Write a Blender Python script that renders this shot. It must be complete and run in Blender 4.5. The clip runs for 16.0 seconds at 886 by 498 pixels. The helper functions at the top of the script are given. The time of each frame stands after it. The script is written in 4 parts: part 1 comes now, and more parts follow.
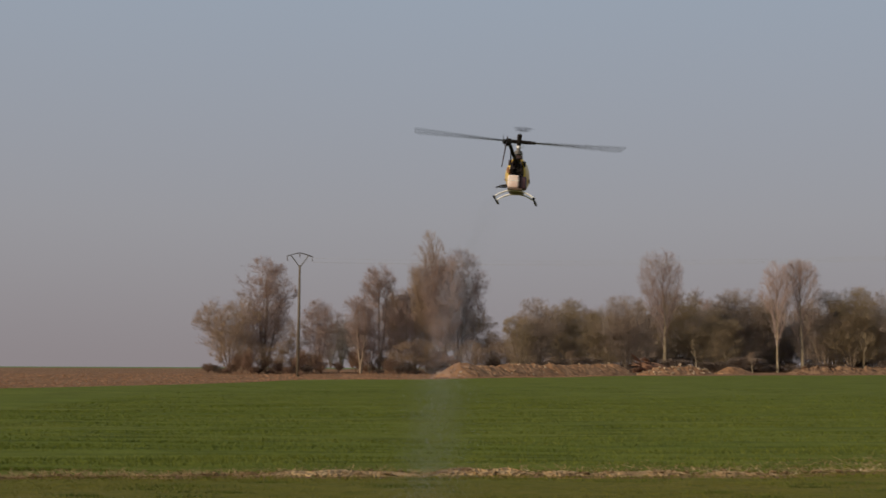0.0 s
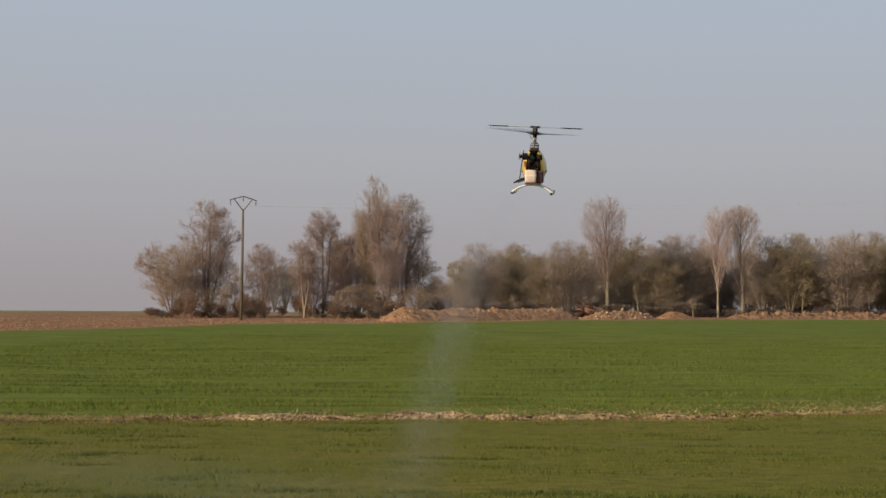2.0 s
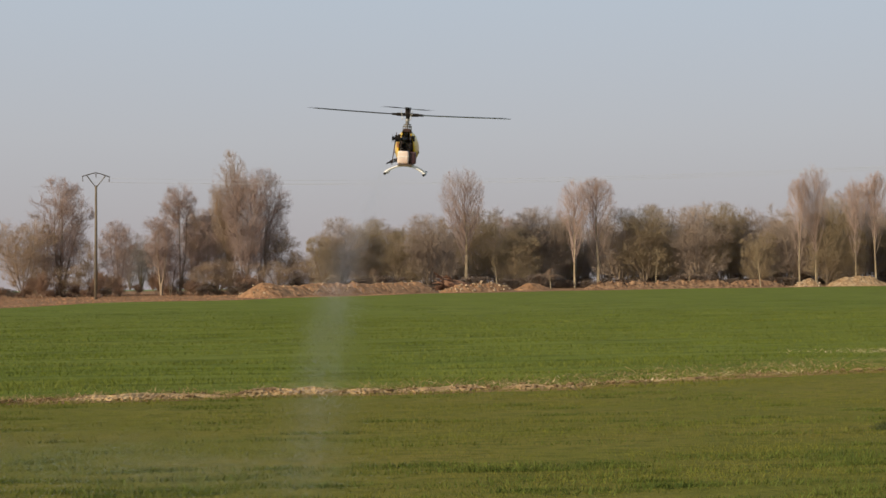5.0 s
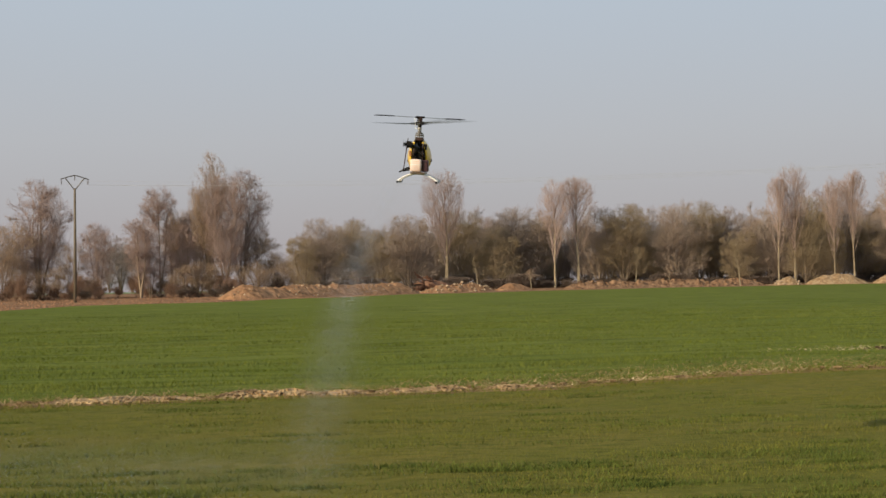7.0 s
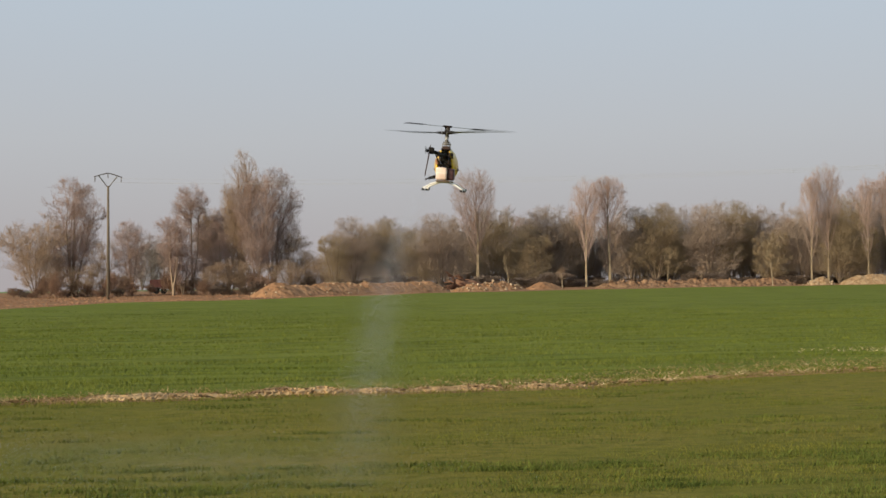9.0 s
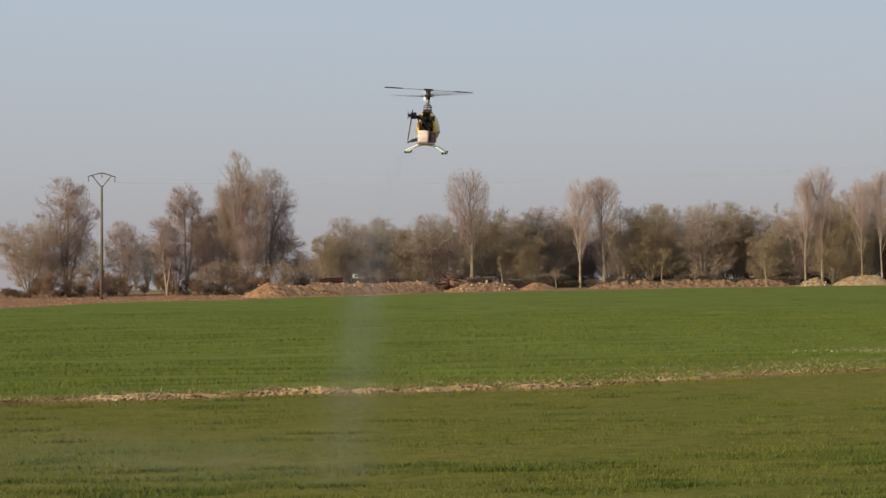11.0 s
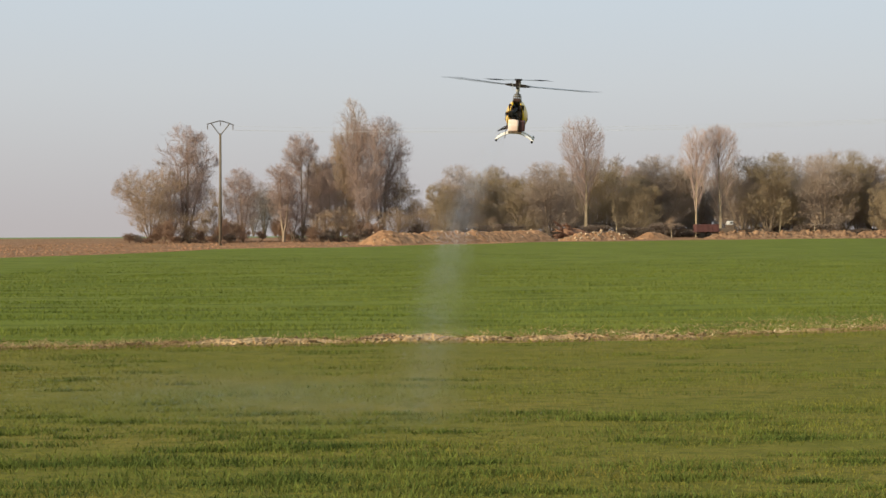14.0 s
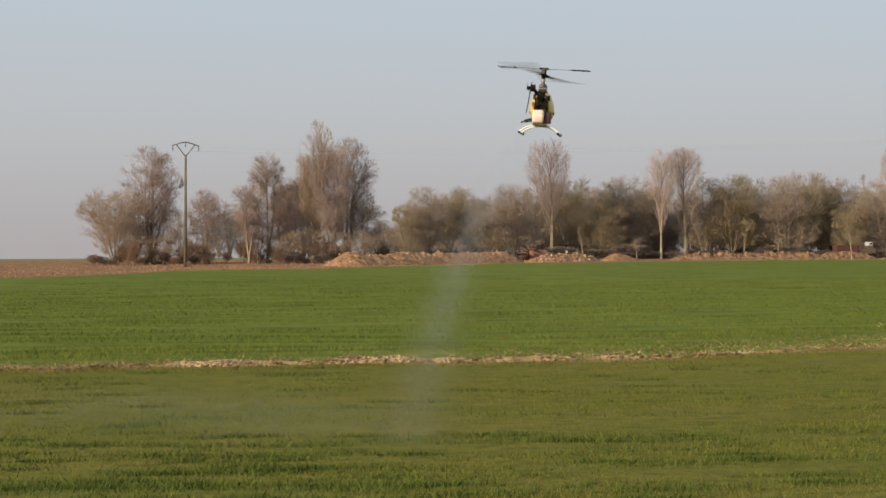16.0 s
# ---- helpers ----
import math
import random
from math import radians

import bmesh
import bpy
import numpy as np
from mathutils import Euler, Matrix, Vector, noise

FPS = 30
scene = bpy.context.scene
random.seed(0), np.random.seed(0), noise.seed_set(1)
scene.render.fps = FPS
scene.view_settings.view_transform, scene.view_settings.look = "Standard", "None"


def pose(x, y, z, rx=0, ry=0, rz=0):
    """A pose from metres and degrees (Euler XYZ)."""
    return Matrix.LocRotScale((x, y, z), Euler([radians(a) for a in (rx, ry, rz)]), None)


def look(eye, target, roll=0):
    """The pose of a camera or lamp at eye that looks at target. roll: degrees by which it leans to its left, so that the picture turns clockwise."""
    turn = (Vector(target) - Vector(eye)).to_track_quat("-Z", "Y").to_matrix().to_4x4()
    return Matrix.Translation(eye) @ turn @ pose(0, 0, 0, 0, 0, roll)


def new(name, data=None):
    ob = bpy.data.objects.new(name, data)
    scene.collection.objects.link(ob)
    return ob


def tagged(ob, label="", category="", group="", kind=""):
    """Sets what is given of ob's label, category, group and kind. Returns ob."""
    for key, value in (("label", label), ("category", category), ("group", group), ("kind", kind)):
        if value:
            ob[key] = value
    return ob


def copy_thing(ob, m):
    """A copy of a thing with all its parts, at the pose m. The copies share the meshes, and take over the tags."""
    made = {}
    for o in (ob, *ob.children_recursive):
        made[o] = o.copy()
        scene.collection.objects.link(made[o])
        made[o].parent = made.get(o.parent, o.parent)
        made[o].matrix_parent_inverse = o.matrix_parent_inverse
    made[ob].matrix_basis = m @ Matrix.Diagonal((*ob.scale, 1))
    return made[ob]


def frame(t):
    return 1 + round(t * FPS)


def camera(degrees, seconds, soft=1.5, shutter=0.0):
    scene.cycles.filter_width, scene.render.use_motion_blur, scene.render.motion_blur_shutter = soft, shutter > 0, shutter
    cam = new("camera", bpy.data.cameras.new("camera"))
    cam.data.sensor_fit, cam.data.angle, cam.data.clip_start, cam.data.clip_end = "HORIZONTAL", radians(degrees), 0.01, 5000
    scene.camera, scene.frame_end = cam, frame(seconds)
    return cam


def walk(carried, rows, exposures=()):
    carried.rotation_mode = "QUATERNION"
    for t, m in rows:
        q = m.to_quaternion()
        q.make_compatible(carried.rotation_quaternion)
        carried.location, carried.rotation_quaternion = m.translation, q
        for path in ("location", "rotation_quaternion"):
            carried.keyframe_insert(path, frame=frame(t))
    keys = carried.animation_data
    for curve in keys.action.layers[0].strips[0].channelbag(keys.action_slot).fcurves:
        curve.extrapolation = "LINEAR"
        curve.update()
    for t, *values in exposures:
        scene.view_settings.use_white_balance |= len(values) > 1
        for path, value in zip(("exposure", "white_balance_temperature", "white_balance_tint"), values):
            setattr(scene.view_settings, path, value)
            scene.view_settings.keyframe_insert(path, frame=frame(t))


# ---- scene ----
cam = camera(36.0, 16.0, soft=1.45, shutter=0.3)
EYE = (0.0, 0.0, 1.6)

# seconds, turn to the right, tilt upwards and lean to the left of a hand-held camera on one spot, in degrees
CAM = (
    (0, 0.126, 4.579, 0.228),
    (0.5, 2.044, 3.419, 0.207),
    (1, 1.925, 2.338, 0.266),
    (1.5, 2.401, 2.125, 0.494),
    (2, 2.482, 2.261, 0.323),
    (2.5, 4.012, 2.091, 0.365),
    (3, 5.334, 1.113, 0.422),
    (3.5, 6.458, 1.205, 0.223),
    (4, 9.889, 1.773, 0.095),
    (4.5, 10.021, 0.904, -0.136),
    (5, 8.385, 1.161, -0.595),
    (7.5, 9.301, 1.164, -1.016),
    (8, 8.553, 0.654, -0.791),
    (8.5, 7.869, 1.128, -0.747),
    (11, 8.156, 1.151, -0.652),
    (11.5, 6.521, 1.982, -0.545),
    (12, 4.708, 1.756, -0.920),
    (12.5, 5.218, 3.698, -0.649),
    (13, 2.214, 2.387, 0.075),
    (13.5, 3.897, 2.147, -0.283),
    (14, 3.360, -0.984, -0.265),
    (14.5, 5.687, 0.786, -0.300),
    (15, 5.992, -0.389, -0.169),
    (15.5, 4.292, 0.459, 0.100),
    (16, 4.790, -0.085, -0.250),
)
# seconds, stops, kelvin and tint: the picture brightens and turns slightly greener on the way
EXPOSURES = (
    (0, -0.5, 6500, 14.0), (0.5, -0.3, 6500, 12.0), (1, -0.17, 6500, 11.8), (1.5, -0.1, 6500, 11.6), (2, -0.07, 6500, 11.4), (2.5, -0.07, 6500, 11.2),
    (3, 0.06, 6500, 11.0), (3.5, 0.06, 6500, 10.8), (4, -0.08, 6500, 10.5), (4.5, 0.16, 6500, 10.2), (5, 0.13, 6500, 10.0), (7.5, 0.13, 6500, 9.2),
    (8, 0.2, 6500, 9.0), (8.5, 0.2, 6500, 8.7), (11, 0.1, 6350, 8.0), (11.5, 0.03, 6350, 8.0), (12, 0, 6350, 8.0), (12.5, -0.3, 6350, 8.0),
    (13, -0.1, 6350, 8.0), (13.5, -0.12, 6350, 8.0), (14, 0.48, 6500, 6.0), (14.5, 0.24, 6500, 6.2), (15, 0.35, 6500, 6.5), (15.5, 0.38, 6500, 6.8), (16, 0.26, 6500, 7.0),
)

walk(cam, [(t, pose(*EYE, 90 + tilt, 0, -turn) @ pose(0, 0, 0, 0, 0, lean)) for t, turn, tilt, lean in CAM],
     exposures=EXPOSURES)

# ---- sky and sun ----
SUN_DIR = Vector((-0.80, -0.50, 0.37)).normalized()      # towards the low afternoon sun, behind the camera
world = bpy.data.worlds.new("sky")
scene.world = world
world.use_nodes = True
wn, wl = world.node_tree.nodes, world.node_tree.links
wn.clear()
w_out = wn.new("ShaderNodeOutputWorld")
w_bg = wn.new("ShaderNodeBackground")
w_sky = wn.new("ShaderNodeTexSky")
w_sky.sky_type = 'NISHITA'
w_sky.sun_disc = False
w_sky.sun_elevation = math.asin(SUN_DIR.z)
w_sky.sun_rotation = math.atan2(SUN_DIR.x, SUN_DIR.y)
w_sky.air_density, w_sky.dust_density, w_sky.ozone_density = 1.0, 4.0, 2.0
# a hazy winter sky: milky all over, pinkish grey low down
w_sep = wn.new("ShaderNodeSeparateXYZ")
w_ramp = wn.new("ShaderNodeValToRGB")
w_mix = wn.new("ShaderNodeMixRGB")
w_tc = wn.new("ShaderNodeTexCoord")
wl.new(w_tc.outputs["Generated"], w_sep.inputs[0])
wl.new(w_sep.outputs["Z"], w_ramp.inputs[0])
w_ramp.color_ramp.elements[0].position, w_ramp.color_ramp.elements[0].color = 0.0, (4.1, 3.75, 3.85, 1)
w_ramp.color_ramp.elements[1].position, w_ramp.color_ramp.elements[1].color = 0.30, (4.6, 5.6, 6.6, 1)
e = w_ramp.color_ramp.elements.new(0.10)
e.color = (4.6, 4.65, 4.9, 1)
w_mix.inputs[0].default_value = 0.88
wl.new(w_sky.outputs[0], w_mix.inputs[1])
wl.new(w_ramp.outputs[0], w_mix.inputs[2])
wl.new(w_mix.outputs[0], w_bg.inputs[0])
w_bg.inputs[1].default_value = 0.1
wl.new(w_bg.outputs[0], w_out.inputs[0])

sun = new("sun", bpy.data.lights.new("sun", 'SUN'))
sun.data.energy, sun.data.angle, sun.data.color = 4.3, radians(0.6), (1.0, 0.84, 0.60)
sun.matrix_basis = look(SUN_DIR * 50, (0, 0, 0))


# ---- materials ----
def mat(name, base, rough=0.8, metal=0.0, second=None, scale=4.0, detail=6.0, bump=0.0, bump_scale=30.0, fine=None,
        fine_scale=60.0, random_by=0.0, island=0.0, spread=(0.35, 0.65), stretch=(1, 1, 1), transmit=0.0, coat=0.0):
    m = bpy.data.materials.new(name)
    m.use_nodes = True
    n, l = m.node_tree.nodes, m.node_tree.links
    b = n["Principled BSDF"]
    b.inputs["Roughness"].default_value, b.inputs["Metallic"].default_value = rough, metal
    b.inputs["Coat Weight"].default_value = coat
    b.inputs["Specular IOR Level"].default_value = 0.05 if rough > 0.65 else 0.5
    b.inputs["Transmission Weight"].default_value = transmit
    tc = n.new("ShaderNodeTexCoord")
    mp = n.new("ShaderNodeMapping")
    mp.inputs["Scale"].default_value = stretch
    l.new(tc.outputs["Object"], mp.inputs[0])
    colour = None
    def noise_ramp(sc, lo, hi):
        t = n.new("ShaderNodeTexNoise")
        t.inputs["Scale"].default_value, t.inputs["Detail"].default_value = sc, detail
        l.new(mp.outputs[0], t.inputs["Vector"])
        r = n.new("ShaderNodeMapRange")
        r.inputs[1].default_value, r.inputs[2].default_value = lo, hi
        l.new(t.outputs[0], r.inputs[0])
        return r.outputs[0]
    def mixed(fac, c1, c2):
        x = n.new("ShaderNodeMixRGB")
        l.new(fac, x.inputs[0])
        for sock, c in ((x.inputs[1], c1), (x.inputs[2], c2)):
            if isinstance(c, tuple):
                sock.default_value = (*c, 1)
            else:
                l.new(c, sock)
        return x.outputs[0]
    colour = base
    if second:
        colour = mixed(noise_ramp(scale, *spread), base, second)
    if fine:
        colour = mixed(noise_ramp(fine_scale, 0.45, 0.7), colour, fine)
    if random_by or island:
        src = n.new("ShaderNodeObjectInfo").outputs["Random"] if random_by else n.new("ShaderNodeNewGeometry").outputs["Random Per Island"]
        r = n.new("ShaderNodeMapRange")
        amount = random_by or island
        r.inputs[3].default_value, r.inputs[4].default_value = 1 - amount, 1 + amount
        l.new(src, r.inputs[0])
        h = n.new("ShaderNodeHueSaturation")
        l.new(r.outputs[0], h.inputs["Value"])
        if isinstance(colour, tuple):
            h.inputs["Color"].default_value = (*colour, 1)
        else:
            l.new(colour, h.inputs["Color"])
        colour = h.outputs[0]
    if isinstance(colour, tuple):
        b.inputs["Base Color"].default_value = (*colour, 1)
    else:
        l.new(colour, b.inputs["Base Color"])
    if bump:
        t = n.new("ShaderNodeTexNoise")
        t.inputs["Scale"].default_value, t.inputs["Detail"].default_value = bump_scale, 8
        l.new(mp.outputs[0], t.inputs["Vector"])
        bm_ = n.new("ShaderNodeBump")
        bm_.inputs["Strength"].default_value, bm_.inputs["Distance"].default_value = 1.0, bump
        l.new(t.outputs[0], bm_.inputs["Height"])
        l.new(bm_.outputs[0], b.inputs["Normal"])
    return m


M_SOIL = mat("ploughed_soil", (0.30, 0.160, 0.084), 0.95, second=(0.40, 0.235, 0.135), scale=0.3, fine=(0.16, 0.085, 0.048), fine_scale=1.1, bump=0.3, bump_scale=1.8, island=0.3)
M_CLAY = mat("dry_clay", (0.35, 0.228, 0.112), 0.95, second=(0.49, 0.342, 0.182), scale=1.6, fine=(0.15, 0.095, 0.05), fine_scale=4.0, bump=0.05, bump_scale=10.0, random_by=0.2)
M_RUBBLE = mat("pale_rubble", (0.30, 0.19, 0.10), 0.95, second=(0.40, 0.28, 0.165), scale=1.2, fine=(0.19, 0.115, 0.06), fine_scale=2.2, bump=0.25, bump_scale=3.0)
M_SPOIL = mat("earth_spoil", (0.275, 0.145, 0.074), 0.95, second=(0.35, 0.200, 0.110), scale=0.6, fine=(0.17, 0.090, 0.048), fine_scale=2.2, bump=0.2, bump_scale=2.2)
M_CLODS = mat("soil_clods", (0.36, 0.20, 0.115), 0.95, second=(0.25, 0.135, 0.075), scale=1.0, island=0.25)
M_RIDGE = mat("red_spoil", (0.19, 0.108, 0.062), 0.95, second=(0.31, 0.19, 0.11), scale=1.2, fine=(0.09, 0.052, 0.032), fine_scale=1.8, bump=0.3, bump_scale=2.0)
M_STONES = mat("loose_pale_stones", (0.42, 0.33, 0.23), 0.95, second=(0.26, 0.17, 0.10), scale=1.5, island=0.35)
M_MEADOW = mat("meadow_ground", (0.1241, 0.1188, 0.0202), 0.9, second=(0.1585, 0.1321, 0.0291), scale=0.6, fine=(0.0862, 0.0880, 0.0146), fine_scale=7.0, bump=0.04, bump_scale=20.0, stretch=(0.5, 1.1, 1.0))
M_WHEAT = mat("wheat_ground", (0.1118, 0.1333, 0.0189), 0.9, second=(0.1381, 0.1535, 0.0272), scale=0.22, fine=(0.0591, 0.0740, 0.0106), fine_scale=2.0, bump=0.08, bump_scale=7.0, stretch=(0.2, 1.0, 1.0))
M_FARGREEN = mat("far_crop", (0.13, 0.185, 0.075), 0.9, second=(0.16, 0.20, 0.09), scale=0.05)
M_GRASS = mat("meadow_grass", (0.1432, 0.1461, 0.0259), 0.8, second=(0.1592, 0.1352, 0.0294), scale=0.7, fine=(0.0887, 0.1045, 0.0176), fine_scale=2.2, island=0.25, stretch=(0.35, 1.3, 1.0), spread=(0.40, 0.65))
M_WHEATLEAF = mat("wheat_leaf", (0.1214, 0.1464, 0.0220), 0.8, second=(0.1534, 0.1633, 0.0356), scale=0.5, fine=(0.0728, 0.0930, 0.0147), fine_scale=1.6, island=0.25, stretch=(0.25, 1.2, 1.0))
M_TUSSOCK = mat("dark_lush_grass", (0.064, 0.088, 0.020), 0.8, second=(0.108, 0.128, 0.026), scale=2.0, island=0.3)
M_STRAW = mat("dry_straw", (0.39, 0.272, 0.138), 0.8, second=(0.25, 0.165, 0.085), scale=3.0, island=0.4)
M_STALK = mat("bleached_stalk", (0.68, 0.55, 0.36), 0.8, second=(0.50, 0.37, 0.21), scale=3.0, island=0.3)
M_BARK = mat("bark", (0.20, 0.152, 0.112), 0.95, second=(0.28, 0.215, 0.155), scale=1.5, random_by=0.2)
M_ROOT = mat("torn_roots", (0.13, 0.065, 0.042), 0.95, second=(0.20, 0.115, 0.075), scale=3.0, random_by=0.25)
M_DARKSOIL = mat("dark_soil", (0.055, 0.036, 0.022), 0.9, second=(0.10, 0.066, 0.04), scale=4.0, bump=0.02, bump_scale=20.0)
M_PALEBARK = mat("pale_bark", (0.36, 0.29, 0.19), 0.9, second=(0.20, 0.155, 0.105), scale=1.2, random_by=0.15)
M_TWIG = mat("bare_twigs", (0.270, 0.192, 0.132), 0.95, second=(0.325, 0.240, 0.172), scale=0.4, random_by=0.2)
M_TWIGDARK = mat("dark_twigs", (0.265, 0.205, 0.165), 0.95, second=(0.31, 0.245, 0.195), scale=0.4, random_by=0.12)
M_TWIGRED = mat("budding_twigs", (0.375, 0.283, 0.250), 0.95, second=(0.305, 0.218, 0.180), scale=0.5, random_by=0.1)
M_TWIGOLIVE = mat("olive_twigs", (0.285, 0.222, 0.140), 0.95, second=(0.235, 0.178, 0.115), scale=0.4, random_by=0.12)
# twigs of the deeper trees: the haze over them is put into the grey
M_COPSE = mat("haze_grey_twigs", (0.26, 0.215, 0.195), 0.95, second=(0.30, 0.245, 0.215), scale=0.4, random_by=0.12)
M_BRUSH = mat("brush_twigs", (0.265, 0.168, 0.118), 0.95, second=(0.20, 0.130, 0.094), scale=0.5, random_by=0.2)
# darker copy of the brush: shade at the wood's foot put into the colour
M_BRUSHSHADE = mat("shaded_brush_twigs", (0.135, 0.102, 0.083), 0.95, second=(0.175, 0.135, 0.108), scale=0.5, random_by=0.2)
M_POLE = mat("weathered_pole", (0.19, 0.155, 0.115), 0.9, second=(0.13, 0.107, 0.08), scale=1.0, bump=0.01)
M_STEEL = mat("galvanised_steel", (0.20, 0.19, 0.18), 0.6, 0.5, second=(0.14, 0.13, 0.12), scale=6)
M_GLASSINS = mat("insulator_glass", (0.16, 0.14, 0.12), 0.25)
M_WIRE = mat("aluminium_wire", (0.42, 0.42, 0.42), 0.6, 0.2)
M_YELLOW = mat("yellow_gelcoat", (0.72, 0.47, 0.012), 0.3, second=(0.62, 0.38, 0.01), scale=12, coat=0.4)
M_PURPLE = mat("plum_paint", (0.055, 0.022, 0.026), 0.45, second=(0.085, 0.035, 0.036), scale=15)
M_BLACK = mat("black_plastic", (0.012, 0.011, 0.010), 0.66, second=(0.022, 0.019, 0.017), scale=40)
M_CARBON = mat("oily_side_plate", (0.030, 0.016, 0.012), 0.4, second=(0.055, 0.026, 0.017), scale=30)
M_BLADE = mat("rotor_blade_black", (0.03, 0.032, 0.035), 0.35, second=(0.045, 0.047, 0.05), scale=10)
M_ALU = mat("machined_aluminium", (0.62, 0.61, 0.58), 0.35, 0.9, second=(0.45, 0.44, 0.42), scale=50)
M_ENGINE = mat("oily_engine_metal", (0.10, 0.075, 0.055), 0.5, 0.5, second=(0.20, 0.14, 0.09), scale=35)
M_ORANGEGLINT = mat("orange_brown_glint", (0.36, 0.15, 0.04), 0.6, second=(0.22, 0.09, 0.03), scale=40)
M_WHITE = mat("white_plastic", (0.90, 0.89, 0.86), 0.45, second=(0.80, 0.76, 0.70), scale=18)
M_TANK = mat("fuel_tank_plastic", (0.84, 0.69, 0.60), 0.4, second=(0.70, 0.50, 0.41), scale=14)
M_RUBBER = mat("grey_rubber", (0.06, 0.06, 0.058), 0.7, second=(0.09, 0.088, 0.085), scale=40)


def smoke_material():
    """Fine mist: it scatters light forwards and backwards alike."""
    m = bpy.data.materials.new("exhaust_smoke")
    m.use_nodes = True
    n, l = m.node_tree.nodes, m.node_tree.links
    n.remove(n["Principled BSDF"])
    front, through_, both = n.new("ShaderNodeBsdfDiffuse"), n.new("ShaderNodeBsdfTranslucent"), n.new("ShaderNodeMixShader")
    for s in (front, through_):
        s.inputs[0].default_value = (0.60, 0.645, 0.76, 1)
    l.new(front.outputs[0], both.inputs[1])
    l.new(through_.outputs[0], both.inputs[2])
    l.new(both.outputs[0], n["Material Output"].inputs[0])
    return m


M_SMOKE = smoke_material()
# truck paints greyed and darkened, as brush half hides and dims the truck
M_VAN = mat("dulled_white_paint", (0.52, 0.52, 0.51), 0.5, second=(0.40, 0.39, 0.37), scale=3)
M_REDBED = mat("darkened_red_paint", (0.105, 0.048, 0.044), 0.7, second=(0.08, 0.04, 0.038), scale=2.0)
M_VANGLASS = mat("dark_window", (0.02, 0.022, 0.025), 0.1)


# ---- helpers of this scene ----
def link_mesh(name, verts, faces, material, parent=None, label="", smooth=False):
    me = bpy.data.meshes.new(name)
    me.from_pydata([tuple(v) for v in verts] if not isinstance(verts, np.ndarray) else verts.tolist(), [],
                   faces.tolist() if isinstance(faces, np.ndarray) else faces)
    me.materials.append(material)
    if smooth:
        me.polygons.foreach_set("use_smooth", [True] * len(me.polygons))
    me.update()
    ob = new(name, me)
    ob.parent = parent
    return tagged(ob, label)


def part(name, bm, material, parent=None, label="", smooth=False):
    me = bpy.data.meshes.new(name)
    bmesh.ops.recalc_face_normals(bm, faces=bm.faces)
    bm.to_mesh(me)
    bm.free()
    me.materials.append(material)
    if smooth:
        me.polygons.foreach_set("use_smooth", [True] * len(me.polygons))
    ob = new(name, me)
    ob.parent = parent
    return tagged(ob, label)


def empty(name, m=None):
    ob = new(name)
    if m is not None:
        ob.matrix_basis = m
    return ob


def tube(bm, points, radius, sides=10, caps=True, taper=None):
    """A round tube through the points."""
    pts = [Vector(p) for p in points]
    rings = []
    for i, p in enumerate(pts):
        d = (pts[min(i + 1, len(pts) - 1)] - pts[max(i - 1, 0)]).normalized()
        a = d.cross(Vector((0, 0, 1)) if abs(d.z) < 0.9 else Vector((0, 1, 0))).normalized()
        b = d.cross(a)
        r = radius if taper is None else radius + (taper - radius) * i / (len(pts) - 1)
        rings.append([bm.verts.new(p + r * (math.cos(2 * math.pi * k / sides) * a + math.sin(2 * math.pi * k / sides) * b)) for k in range(sides)])
    for r1, r2 in zip(rings, rings[1:]):
        for k in range(sides):
            bm.faces.new((r1[k], r1[(k + 1) % sides], r2[(k + 1) % sides], r2[k]))
    if caps:
        bm.faces.new(rings[0])
        bm.faces.new(rings[-1])
    return bm


def box(bm, centre, size, bevel=0.0, turn=None):
    m = Matrix.Translation(centre) @ (turn if turn is not None else Matrix()) @ Matrix.Diagonal((*size, 1))
    made = bmesh.ops.create_cube(bm, size=1.0, matrix=m)
    if bevel:
        edges = list({ed for v in made["verts"] for ed in v.link_edges})
        bmesh.ops.bevel(bm, geom=edges, offset=bevel, segments=3, profile=0.6, affect='EDGES')
    return bm


def spot(azimuth, distance, z=0.0):
    a = radians(azimuth)
    return Vector((distance * math.sin(a), distance * math.cos(a), z))


# ---- ground ----
def ground_z(x, y):
    """Level to the trees, then falling gently away towards the horizon."""
    return -0.0072 * np.maximum(0.0, y - 190.0) + 0.02 * np.sin(x * 0.31 + y * 0.17) * np.clip((y - 2) / 20, 0, 1)


def field_edge(x):
    """Far edge of the wheat, as a line over the plan."""
    return np.interp(x, (-90, -22.3, -15.4, -10.3, 0.1, 17.4, 45, 80, 220), (44, 69.1, 77.7, 97.0, 105.0, 128.0, 143.0, 148.0, 152.0))


def strip_mid(x):
    """Middle of the bare strip between meadow and wheat."""
    return np.interp(x, (-40, -5.9, 0.7, 4.6, 7.6, 9.5, 40), (16.0, 18.2, 19.1, 19.4, 20.6, 20.9, 24.0))


